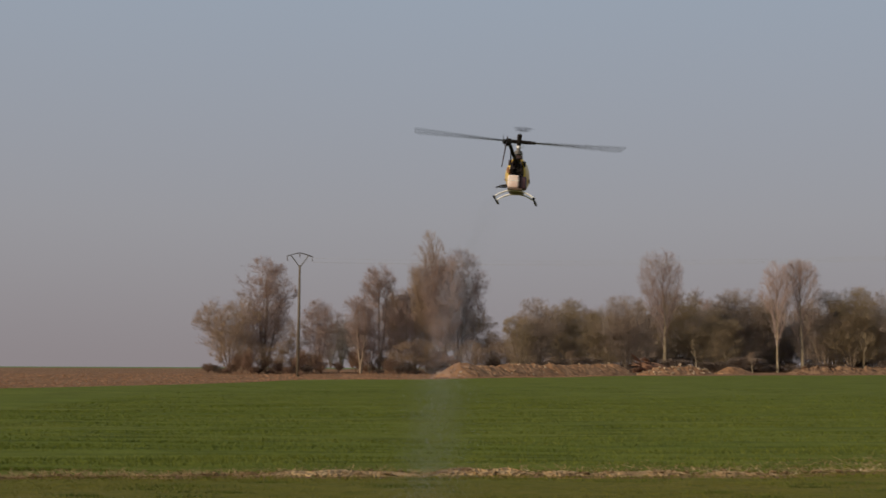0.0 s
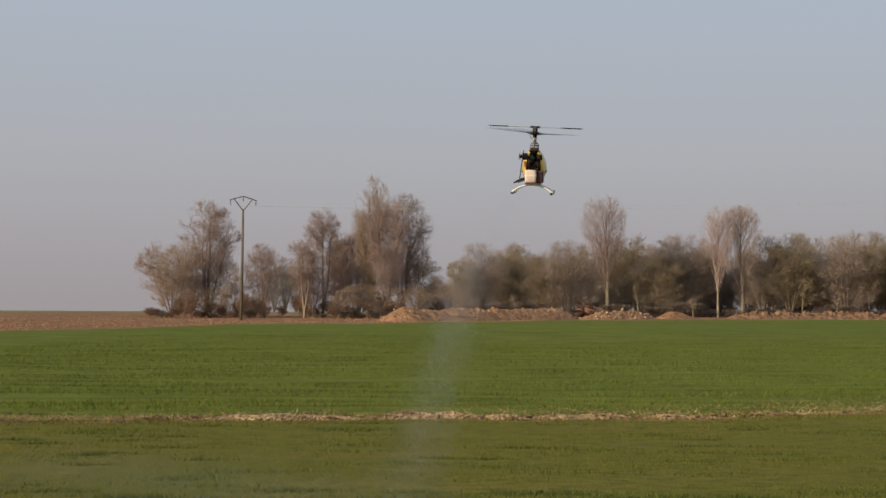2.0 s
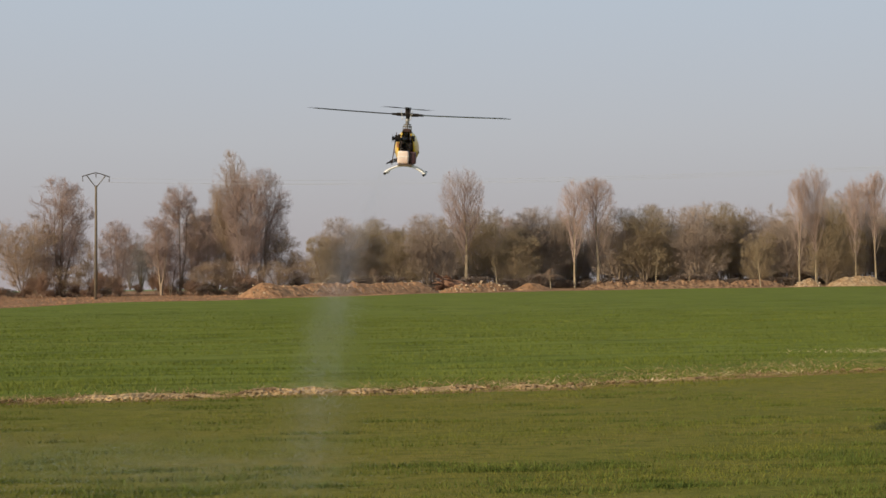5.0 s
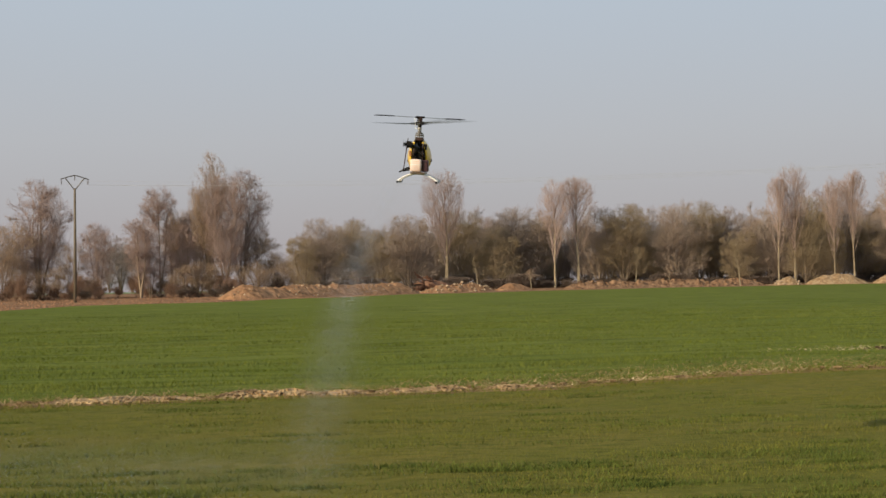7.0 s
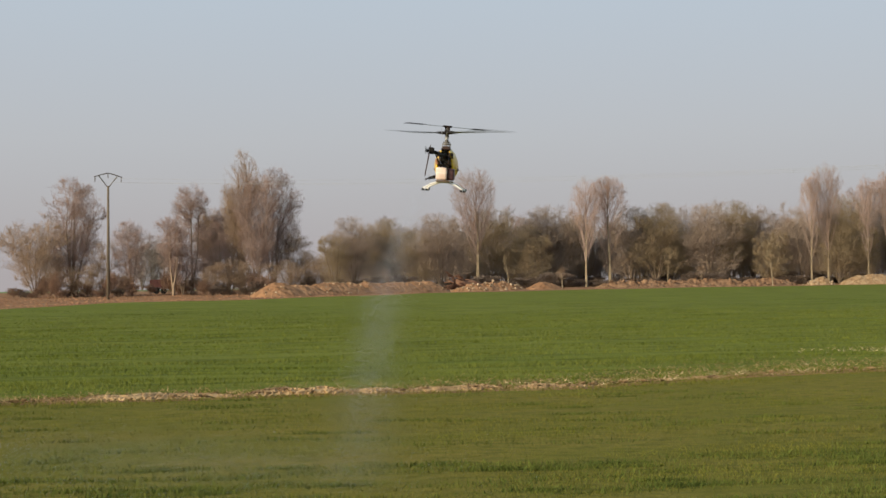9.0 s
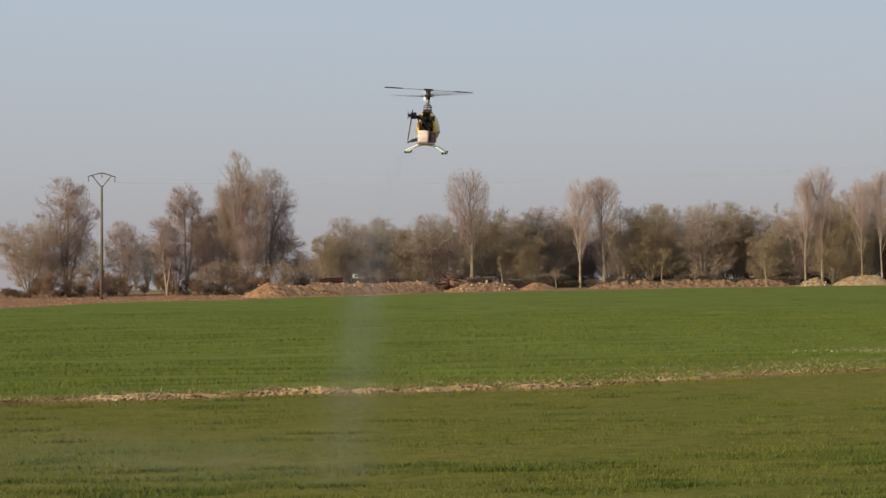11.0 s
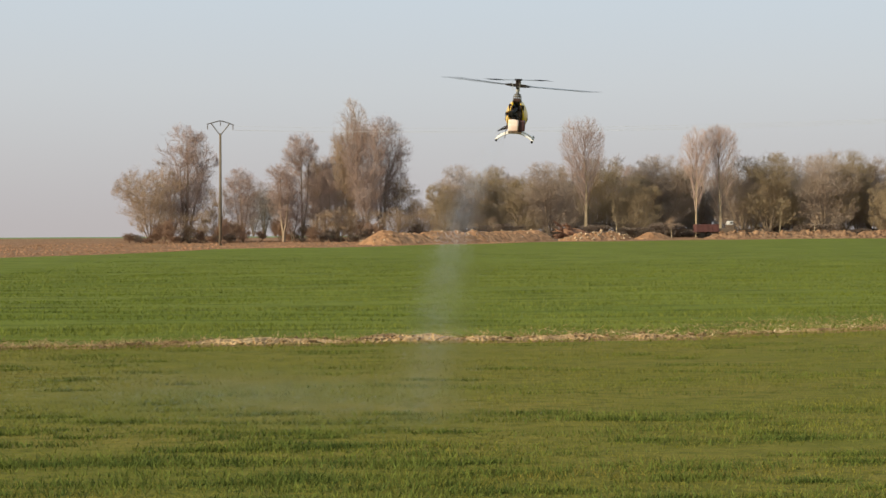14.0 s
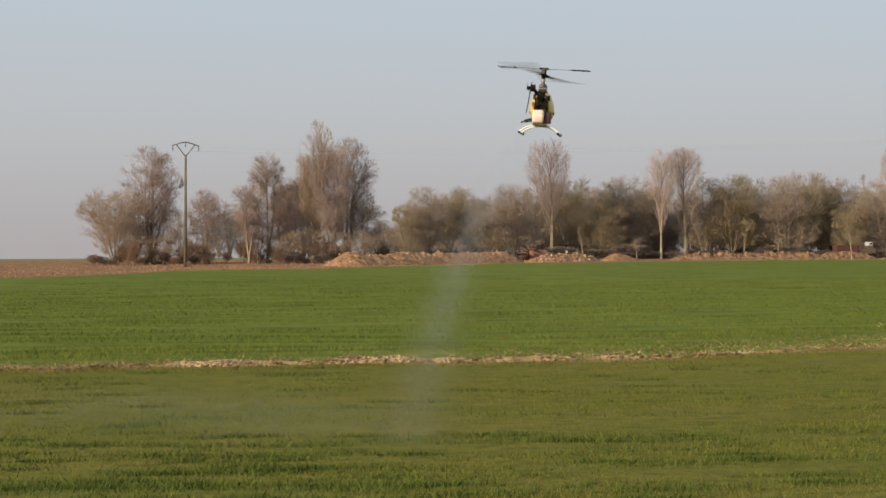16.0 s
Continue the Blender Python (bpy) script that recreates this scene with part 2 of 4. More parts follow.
def strip_edges(x):
    """Ragged near and far edge of the bare soil."""
    rag = 0.10 * np.sin(x * 2.3) + 0.07 * np.sin(x * 5.9 + 1) + 0.05 * np.sin(x * 13.1 + 2)
    body = np.interp(x, (-8, -5.5, -3.6, -2.7, -1, 3, 5, 7, 9, 12), (0.02, 0.03, 0.06, 0.30, 0.55, 0.50, 0.32, 0.17, 0.11, 0.05))
    body = body * (0.85 + (0.22 + 0.05 * np.abs(x - 1)) * np.sin(x * 3.1 + 1.3 * np.sin(x * 1.7)) + 0.16 * np.sin(x * 8.3))
    near = strip_mid(x) - 0.22 - 0.25 * body + 0.35 * rag
    return near, near + 1.25 * np.maximum(body, 0.0)


def sheet(name, xs, lows, highs, rows, lift, material, label, category):
    """A strip of ground between two lines over the plan, following the land."""
    n = len(xs)
    f = np.linspace(0, 1, rows)
    verts = np.zeros((n, rows, 3))
    verts[:, :, 0] = xs[:, None]
    verts[:, :, 1] = lows[:, None] * (1 - f) + highs[:, None] * f
    verts[:, :, 2] = ground_z(verts[:, :, 0], verts[:, :, 1]) + lift
    verts[:, (0, -1), 2] -= 1.5 * lift                # the edges dip into the soil
    idx = np.arange(n * rows).reshape(n, rows)
    faces = np.stack((idx[:-1, :-1], idx[1:, :-1], idx[1:, 1:], idx[:-1, 1:]), -1).reshape(-1, 4)
    ob = link_mesh(name, verts.reshape(-1, 3), faces, material, smooth=True)
    return tagged(ob, label, category, kind="structure")


def axis(*spans):
    return np.unique(np.concatenate([np.linspace(a, b, n) for a, b, n in spans]))


gx = axis((-3000, -300, 12), (-300, -40, 30), (-40, 110, 120), (110, 300, 30), (300, 3000, 12))
gy = axis((-300, -5, 12), (-5, 200, 140), (200, 700, 40), (700, 4200, 14))
GX, GY = np.meshgrid(gx, gy, indexing="ij")
verts = np.stack((GX, GY, ground_z(GX, GY)), -1).reshape(-1, 3)
idx = np.arange(len(gx) * len(gy)).reshape(len(gx), len(gy))
faces = np.stack((idx[:-1, :-1], idx[1:, :-1], idx[1:, 1:], idx[:-1, 1:]), -1).reshape(-1, 4)
tagged(link_mesh("ground", verts, faces, M_SOIL, smooth=True), "brown ploughed farmland reaching to the horizon", "ground", kind="structure")

mx = axis((-120, -12, 40), (-12, 16, 260), (16, 150, 50))
sheet("meadow", mx, np.full(len(mx), -60.0), strip_edges(mx)[0] + 0.06, 80, 0.012, M_MEADOW, "short olive-green meadow in the foreground", "meadow")
sheet("wheat_field", mx, strip_edges(mx)[1] + 0.03, field_edge(mx), 120, 0.012, M_WHEAT, "green field of young winter wheat", "field")
fx = axis((-2500, -60, 20), (-60, 30, 40))
sheet("far_field", fx, np.full(len(fx), 186.0), np.full(len(fx), 3800.0), 30, 0.12, M_FARGREEN, "thin green crop on the far rise", "field")

rng = np.random.default_rng(7)


def blades(name, xs, ys, heights, widths, lean, material, label, category):
    """Upright tapering leaves, one triangle each, standing on the land."""
    n = len(xs)
    turn = rng.uniform(0, 2 * np.pi, n)
    dirx, diry = np.cos(turn), np.sin(turn)
    z = ground_z(xs, ys)
    v = np.zeros((n, 3, 3))
    v[:, 0] = np.stack((xs - dirx * widths, ys - diry * widths, z), -1)
    v[:, 1] = np.stack((xs + dirx * widths, ys + diry * widths, z), -1)
    lx, ly = rng.normal(0, lean, n), rng.normal(0, lean, n)
    v[:, 2] = np.stack((xs + lx * heights, ys + ly * heights, z + heights), -1)
    ob = link_mesh(name, v.reshape(-1, 3), np.arange(3 * n).reshape(n, 3), material)
    return tagged(ob, label, category, kind="stuff")


def clumped(n, x0, x1, y0, y1, size, power):
    """Places in a rectangle, thinned out by patchy noise stretched along x."""
    out = []
    got = 0
    while got < n:
        x, y = rng.uniform(x0, x1, 2 * n), y0 + (y1 - y0) * rng.uniform(0, 1, 2 * n) ** power
        k = (np.sin(x * 1.3 / size + 2.1 * np.sin(y * 2.2 / size)) + np.sin(y * 5.1 / size + 1.7 * np.sin(x * 0.9 / size)) + np.sin(x * 2.9 / size - y * 3.7 / size)) / 3
        keep = rng.uniform(0, 1, 2 * n) < 0.80 + 0.20 * k
        out.append(np.stack((x[keep], y[keep]), -1))
        got += keep.sum()
    return np.concatenate(out)[:n]


p = clumped(360000, -6.5, 13.5, 6.5, 20.6, 1.0, 1.35)
p = p[(p[:, 1] < strip_edges(p[:, 0])[0] + 0.08) & (np.abs(p[:, 0] - 0.1 * p[:, 1]) < 0.5 * p[:, 1])]
hump = 0.5 + 0.5 * np.sin(p[:, 0] * 0.9 + 2 * np.sin(p[:, 1] * 1.1)) * np.sin(p[:, 1] * 3.1 + np.sin(p[:, 0] * 0.7))
blades("meadow_grass", p[:, 0], p[:, 1], rng.uniform(0.014, 0.032, len(p)) * (0.7 + 0.8 * hump), rng.uniform(0.003, 0.006, len(p)), 0.5, M_GRASS, "short olive grass blades of the meadow", "grass")
p = clumped(380000, -13, 34, 19.0, 60.0, 1.6, 1.8)
p = p[rng.uniform(0, 1, len(p)) < np.clip((62 - p[:, 1]) / 18, 0, 1)]
p = p[(p[:, 1] > strip_edges(p[:, 0])[1] - 0.12 * rng.uniform(0, 1, len(p))) & (p[:, 0] > -0.36 * p[:, 1]) & (p[:, 0] < 0.60 * p[:, 1])]
rowwave = 0.70 + 0.38 * np.sin(p[:, 1] * 3.1 + 0.3 * p[:, 0] + 2.5 * np.sin(0.37 * p[:, 0] + 0.8 * p[:, 1]))
blades("young_wheat", p[:, 0], p[:, 1], rng.uniform(0.04, 0.085, len(p)) * rowwave, rng.uniform(0.004, 0.007, len(p)) * (0.7 + p[:, 1] / 45), 0.5, M_WHEATLEAF, "young green wheat leaves in the field", "wheat")
n = 8000
x = rng.uniform(-7, 13, n) * rng.uniform(0.55, 1, n) ** 0.4
near, far = strip_edges(x)
deep = np.abs(rng.normal(0, 1, n)) * np.interp(x, (-7, -2, 3, 7, 13), (0.5, 0.4, 0.8, 1.2, 1.4))
y = near + (far - near) * rng.uniform(0, 1, n) + deep * (rng.uniform(0, 1, n) < np.interp(x, (-4, 0, 6), (0.6, 0.4, 0.8)))
tall_ = rng.uniform(0.02, 0.06, n) + 0.02 * (y > far + 0.05)
blades("dry_stubble", x, y, tall_, rng.uniform(0.003, 0.009, n), 1.8, M_STRAW, "dry straw-coloured stubble along the bare strip", "stubble")
n = 600
x = rng.uniform(0.5, 11.0, n)
y = strip_edges(x)[0] + 0.12 + np.abs(rng.normal(0, 0.55, n)) * np.interp(x, (0.5, 4, 12), (0.5, 1.0, 1.6))
blades("loose_straw", x, y, rng.uniform(0.025, 0.06, n), rng.uniform(0.008, 0.014, n), 2.6, M_STALK, "pale loose stalks lying in the stubble", "straw")



def patches(count, x0, x1, y0, y1, sx_, sy_, each):
    """Places of leaves that stand together in tussocks, longer across than deep."""
    cx, cy = rng.uniform(x0, x1, count), rng.uniform(y0, y1, count)
    size = rng.uniform(0.4, 1.3, count)
    k = np.repeat(np.arange(count), each)
    return cx[k] + rng.normal(0, 1, len(k)) * sx_ * size[k], cy[k] + rng.normal(0, 1, len(k)) * sy_ * size[k]


x, y = patches(110, -5, 13, 9.0, 18.0, 0.34, 0.07, 200)
x2, y2 = patches(190, -4, 8, 6.8, 11.5, 0.34, 0.07, 330)
x, y = np.concatenate((x, x2)), np.concatenate((y, y2))
keep = y < strip_edges(x)[0] - 0.1
x, y = x[keep], y[keep]
blades("grass_tussock", x, y, rng.uniform(0.02, 0.065, len(x)), rng.uniform(0.0035, 0.0065, len(x)), 0.5, M_TUSSOCK, "darker green tussocks in the meadow", "grass")
# darker leaves in flat patches stand in for dark gaps and row lines
x, y = patches(420, -12, 34, 20.5, 75.0, 1.3, 0.14, 110)
keep = (y > strip_edges(x)[1] + 0.3) & (x > -0.36 * y) & (x < 0.6 * y)
x, y = x[keep], y[keep]
blades("wheat_tuft", x, y, rng.uniform(0.05, 0.09, len(x)), rng.uniform(0.005, 0.009, len(x)), 0.5, M_TUSSOCK, "darker tufts standing in for gaps and row lines in young wheat", "wheat")

# bare strip of dry clay with clods between meadow and wheat
sx = axis((-7.5, 10.5, 620))
ns = 14
verts = np.zeros((len(sx), ns, 3))
for j in range(ns):
    f = j / (ns - 1)
    verts[:, j, 0] = sx
    near, far = strip_edges(sx)
    verts[:, j, 1] = near + (far - near) * (f + 0.06 * rng.normal(0, 1, len(sx)))
    bank = np.interp(f, (0, 0.15, 0.5, 0.8, 1), (0.0, 0.05, 0.10, 0.07, 0.0)) * np.clip((far - near) / 0.55 - 0.15, 0, 1)
    verts[:, j, 2] = -0.012 + bank * (0.7 + 0.5 * np.sin(sx * 1.7) * np.sin(sx * 0.63 + 1)) + rng.uniform(0, 0.016, len(sx)) * (0 < j < ns - 1) * np.clip((far - near) / 0.4, 0, 1)
verts[:, :, 2] += ground_z(verts[:, :, 0], verts[:, :, 1])
idx = np.arange(len(sx) * ns).reshape(len(sx), ns)
faces = np.stack((idx[:-1, :-1], idx[1:, :-1], idx[1:, 1:], idx[:-1, 1:]), -1).reshape(-1, 4)
tagged(link_mesh("bare_strip", verts.reshape(-1, 3), faces, M_CLAY), "bare strip of dry tan clay between meadow and wheat", "soil strip", kind="structure")


def clod_mesh(seed):
    r = random.Random(seed)
    bm = bmesh.new()
    bmesh.ops.create_icosphere(bm, subdivisions=1, radius=1.0)
    for v in bm.verts:
        v.co *= r.uniform(0.65, 1.15)
        v.co.z *= 0.6
    me = bpy.data.meshes.new("clod")
    bm.to_mesh(me)
    bm.free()
    me.materials.append(M_CLAY)
    return me


CLODS = [clod_mesh(s) for s in range(5)]
r = random.Random(11)
for i in range(300):
    cx = r.uniform(-7, 12.5)
    if (cx < -3.2 or cx > 6) and r.random() < 0.8:
        continue
    near, far = strip_edges(cx)
    cy = float(near + (far - near) * r.uniform(0.1, 1.15))
    s = r.choice((0.012, 0.015, 0.02, 0.025, 0.03, 0.045))
    ob = new("soil_clod", CLODS[i % 5])
    ob.matrix_basis = Matrix.Translation((cx, cy, float(ground_z(cx, cy)) + 0.03 + 0.2 * s)) @ pose(0, 0, 0, 0, 0, r.uniform(0, 360)) @ Matrix.Diagonal((s * r.uniform(1, 1.8), s, s, 1))
    tagged(ob, "dry tan clod of earth on the bare strip", "clod", "clods on the strip")


n = 9000
x = rng.uniform(-75, 16, n)
y = field_edge(x) + 1 + 62 * rng.uniform(0, 1, n) ** 1.3
size = rng.uniform(0.03, 0.11, n)
octa = np.array(((1, 0, 0), (0, 1, 0), (-1, 0, 0), (0, -1, 0), (0, 0, 0.7), (0, 0, -0.5)))
v = octa[None] * (size[:, None] * rng.uniform(0.6, 1.3, (n, 6)))[:, :, None] + np.stack((x, y, ground_z(x, y) + 0.02), -1)[:, None, :]
f = (np.arange(n) * 6)[:, None, None] + np.array(((0, 1, 4), (1, 2, 4), (2, 3, 4), (3, 0, 4), (1, 0, 5), (2, 1, 5), (3, 2, 5), (0, 3, 5)))[None]
tagged(link_mesh("plough_clods", v.reshape(-1, 3), f.reshape(-1, 3), M_CLODS), "crumbled brown clods on the ploughed land", "clods", kind="stuff")


# ---- spoil heaps along the far edge of the wheat ----
def heap(name, p0, p1, width, height, seed, material, label, rough=0.3, stones=0, stone=(0.04, 0.10), stuff=None):
    """A long uneven heap of earth between two places of the plan."""
    p0, p1 = Vector(p0), Vector(p1)
    along = p1 - p0
    across = Vector((-along.y, along.x)).normalized()
    nu, nv = max(20, int(along.length / 0.3)), 17
    verts, faces = [], []
    for i in range(nu):
        u = i / (nu - 1)
        env = min(1.0, u * along.length / 2.2, (1 - u) * along.length / 2.2) ** 0.6 if 0 < u < 1 else 0
        hgt = height * env * (0.82 + 0.25 * noise.noise(Vector((u * along.length * 0.25, seed, 0))) + 0.16 * noise.noise(Vector((u * along.length * 0.9, seed, 3))))
        for j in range(nv):
            v = j / (nv - 1) * 2 - 1
            c = p0 + along * u + across * v * width * (0.6 + 0.4 * env) * 0.5
            z = hgt * max(0.0, 1 - abs(v) ** 1.6) + rough * 0.5 * env * (1 - v * v) * noise.noise(Vector((c.x * 1.1, c.y * 1.1, seed))) + rough * 0.35 * env * (1 - v * v) * noise.noise(Vector((c.x * 3.3, c.y * 3.3, seed)))
            verts.append((c.x, c.y, float(ground_z(c.x, c.y)) + max(0.0, z) - 0.03))
    for i in range(nu - 1):
        for j in range(nv - 1):
            a = i * nv + j
            faces.append((a, a + nv, a + nv + 1, a + 1))
    if stones:
        rr = random.Random(seed)
        sv, sf = [], []
        cube = ((-1, -1, -1), (1, -1, -1), (1, 1, -1), (-1, 1, -1), (-1, -1, 1), (1, -1, 1), (1, 1, 1), (-1, 1, 1))
        for _ in range(stones):
            at = Vector(rr.choice(verts)) + Vector((rr.uniform(-0.2, 0.2), rr.uniform(-0.2, 0.2), 0.02))
            s = rr.uniform(*stone)
            turn = Euler((rr.uniform(0, 6), rr.uniform(0, 6), rr.uniform(0, 6))).to_matrix()
            o = len(sv)
            sv += [at + turn @ (Vector(q) * s * rr.uniform(0.6, 1.1)) for q in cube]
            sf += [tuple(o + k for k in f) for f in ((0, 3, 2, 1), (4, 5, 6, 7), (0, 1, 5, 4), (1, 2, 6, 5), (2, 3, 7, 6), (3, 0, 4, 7))]
        tagged(link_mesh("loose_stones", sv, sf, stuff or material), "loose stones and lumps lying on the heap", "stones", kind="stuff")
    return tagged(link_mesh(name, verts, faces, material, smooth=False), label, "earth heap", "spoil heaps")


heap("earth_heap", (0.3, 115), (18.6, 136), 4.5, 1.30, 1, M_SPOIL, "long orange-brown heap of dug earth beside the field", 0.28, 160, (0.03, 0.09), M_STONES)
heap("rubble_heap", (20.2, 137), (28.5, 143.5), 3.5, 0.95, 2, M_SPOIL, "pale heap of rubble and stones beside the field", 0.4, 90, (0.05, 0.13), M_STONES)
heap("sand_heap", (29.4, 145), (33.8, 148.5), 3.0, 0.95, 3, M_SPOIL, "small rounded heap of sandy earth")
heap("earth_ridge", (38.0, 150), (62.5, 152), 4.5, 0.85, 4, M_RIDGE, "long low ridge of reddish earth and roots", 1.0, 420, (0.03, 0.09))
heap("rubble_heap", (62.8, 149), (66.0, 149.5), 3.0, 1.3, 5, M_RUBBLE, "pale heap of broken stone", 0.5, 80, (0.04, 0.11), M_STONES)
heap("sand_heap", (67.2, 150), (74.5, 150), 4.0, 1.45, 6, M_RUBBLE, "wide pale-yellow heap of sand", 0.3)
heap("sand_heap", (75.8, 150), (90, 152), 4.0, 1.6, 7, M_RUBBLE, "long pale-yellow heap of sand", 0.3)


p = spot(27.5, 28.6)
# low mound in a dark soil colour, put in place of a dark hollow
heap("soil_mound", (p.x - 0.7, p.y - 0.1), (p.x + 2.4, p.y + 0.6), 1.3, 0.10, 9, M_DARKSOIL, "low mound of dark soil standing in for a dark hollow", 0.12, 90, (0.02, 0.05), M_DARKSOIL)
x, y = p.x + rng.normal(-0.6, 0.8, 260), p.y + rng.normal(0.3, 0.5, 260)
blades("loose_straw", x, y, rng.uniform(0.03, 0.07, 260), rng.uniform(0.008, 0.014, 260), 2.2, M_STALK, "pale loose stalks beside the soil mound", "straw")


# ---- trees in winter ----
def prisms(segs, sides=3):
    """Tapering sticks from rows of (start, end, thickness at start and at end)."""
    s = np.array(segs)
    a, b, r0, r1 = s[:, 0:3], s[:, 3:6], s[:, 6], s[:, 7]
    d = b - a
    d /= np.linalg.norm(d, axis=1)[:, None] + 1e-9
    ref = np.where(np.abs(d[:, 2:3]) < 0.9, np.array([[0, 0, 1.0]]), np.array([[0, 1.0, 0]]))
    u = np.cross(d, ref)
    u /= np.linalg.norm(u, axis=1)[:, None]
    w = np.cross(d, u)
    n = len(s)
    v = np.zeros((n, 2 * sides, 3))
    for k in range(sides):
        c, q = math.cos(2 * math.pi * k / sides), math.sin(2 * math.pi * k / sides)
        v[:, k] = a + r0[:, None] * (c * u + q * w)
        v[:, sides + k] = b + r1[:, None] * (c * u + q * w)
    base = (np.arange(n) * 2 * sides)[:, None]
    quads = []
    for k in range(sides):
        quads.append(base + np.array([[k, (k + 1) % sides, sides + (k + 1) % sides, sides + k]]))
    return v.reshape(-1, 3), np.concatenate(quads)


def slivers(rows):
    """Fine twigs: one slim point each, from rows of (foot, tip, thickness)."""
    s = np.array(rows)
    a, b, r0 = s[:, 0:3], s[:, 3:6], s[:, 6]
    side = np.cross(b - a, rng.normal(0, 1, (len(s), 3)))
    side *= (1.3 * r0 / (np.linalg.norm(side, axis=1) + 1e-9))[:, None]
    v = np.stack((a - side, a + side, b), 1)
    return v.reshape(-1, 3), np.arange(3 * len(s)).reshape(-1, 3)


def grow_tree(seed, height, width, profile, clear, stems, fan, counts, angle, rise, reach, thick, twig):
    """A bare tree: stems fan out from the foot, limbs leave them upwards, boughs leave the limbs, and fine twigs end them all.
    Each order of branches is grown at once; none reaches far past the crown's uneven outline."""
    g = np.random.default_rng(seed)
    R = width / 2
    hs, rs = zip(*profile)
    lobes = [(g.uniform(0, 2 * np.pi), g.uniform(0.3, 1.05), g.uniform(-0.30, 0.20)) for _ in range(14)]

    def inside(p):
        f = p[..., 2] / height
        az = np.arctan2(p[..., 1], p[..., 0])
        k = np.ones(f.shape)
        top = np.ones(f.shape)
        for a0, f0, q in lobes:
            near = np.exp(-(np.angle(np.exp(1j * (az - a0))) / 0.55) ** 2)
            k += q * near * np.exp(-((f - f0) / 0.14) ** 2)
            top += 0.22 * q * near * (f0 > 0.7)
        return (np.hypot(p[..., 0], p[..., 1]) < R * k * np.interp(f, hs, rs) + 0.02 * R) & (f < top) & (f > 0.01)

    def extend(start, d, length, steps, bend, wobble, least=0.2):
        """Curving lines from their starts, cut to the crown."""
        n = len(start)
        line = np.zeros((n, steps + 1, 3))
        d = d / np.linalg.norm(d, axis=1)[:, None]
        for k in range(steps):
            line[:, k + 1] = line[:, k] + d / steps
            d = d + np.array([0, 0, bend]) + g.normal(0, wobble, (n, 3))
            d /= np.linalg.norm(d, axis=1)[:, None]
        best = np.full(n, 0.08)
        for q in (0.15, 0.25, 0.35, 0.45, 0.55, 0.65, 0.75, 0.85, 0.92, 1.0):
            best = np.where(inside(start + line[:, -1] * (length * q)[:, None]), q, best)
        full = start[:, None, :] + line * (length * best * g.uniform(0.74, 1.12 if least else 0.99, n))[:, None, None]
        return full[best > least]

    def offspring(lines, per, first, swing, bend, size, steps, wobble, least=0.2):
        """Branches that leave the given lines at an angle."""
        n, k = lines.shape[0], lines.shape[1]
        who = np.repeat(np.arange(n), per)
        u = first + (0.97 - first) * g.uniform(0, 1, n * per) ** 0.85
        i = np.minimum((u * (k - 1)).astype(int), k - 2)
        w = (u * (k - 1) - i)[:, None]
        p0, p1 = lines[who, i], lines[who, i + 1]
        t = p1 - p0
        t /= np.linalg.norm(t, axis=1)[:, None] + 1e-9
        side = np.cross(t, g.normal(0, 1, t.shape))
        side /= np.linalg.norm(side, axis=1)[:, None] + 1e-9
        tilt = np.radians(g.normal(swing, 9, len(who)))[:, None]
        d = t * np.cos(tilt) + side * np.sin(tilt)
        d[:, 2] = np.where(d[:, 2] < -0.1, -0.4 * d[:, 2], d[:, 2])
        return extend(p0 * (1 - w) + p1 * w, d, size * height * (1.1 - 0.6 * u) * g.uniform(0.6, 1.2, len(who)), steps, bend, wobble, least)

    az = 2 * np.pi * (np.arange(stems) + g.uniform(0, 0.7, stems)) / stems
    lean = np.radians(fan) * g.uniform(0.6, 1.0, stems) * np.where(np.arange(stems) % 3 == 2, 0.35, 1.0) if stems > 1 else np.zeros(1)
    foot = np.zeros((stems, 3))
    d = np.stack((np.cos(az) * np.sin(lean), np.sin(az) * np.sin(lean), np.cos(lean)), -1)
    trunk = extend(foot, d, np.full(stems, height * 1.02), 12, 0.03, 0.03, 0.0)
    limb = offspring(trunk, counts[0], clear, angle, rise, reach, 6, 0.06)
    bough = offspring(limb, counts[1], 0.12, angle * 1.1, rise, reach * 0.5, 4, 0.08)
    spray = offspring(bough, counts[2], 0.08, angle * 1.15, rise, reach * 0.24, 2, 0.12)

    def sticks(lines, r0, r1):
        k = lines.shape[1] - 1
        rad = np.linspace(0, 1, k + 1)
        return np.concatenate([np.concatenate((lines[:, i], lines[:, i + 1], np.full((len(lines), 1), r0 + (r1 - r0) * rad[i]), np.full((len(lines), 1), r0 + (r1 - r0) * rad[i + 1])), 1) for i in range(k)])

    thin = thick * height / 10
    base = 0.17 if stems == 1 else 0.26 / stems ** 0.6
    wood = sticks(trunk, base * thin, 0.014 * thin)
    limbs = np.concatenate((sticks(limb, 0.032 * thin, 0.009 * thin), sticks(bough, 0.012 * thin, 0.005 * thin)))
    tips = []
    for lines, per in ((spray, counts[3]), (bough, 4), (limb, 3)):
        at = offspring(lines, per, 0.1, angle, 0.05, 0.0, 1, 0.0, 0.0)
        p = at[:, 0]
        grow = lines[:, -1] - lines[:, 0]
        grow = np.repeat(grow / (np.linalg.norm(grow, axis=1)[:, None] + 1e-9), per, 0)
        e = grow + np.array([0, 0, 0.2 + 2 * rise]) + g.normal(0, 0.55, p.shape)
        e /= np.linalg.norm(e, axis=1)[:, None]
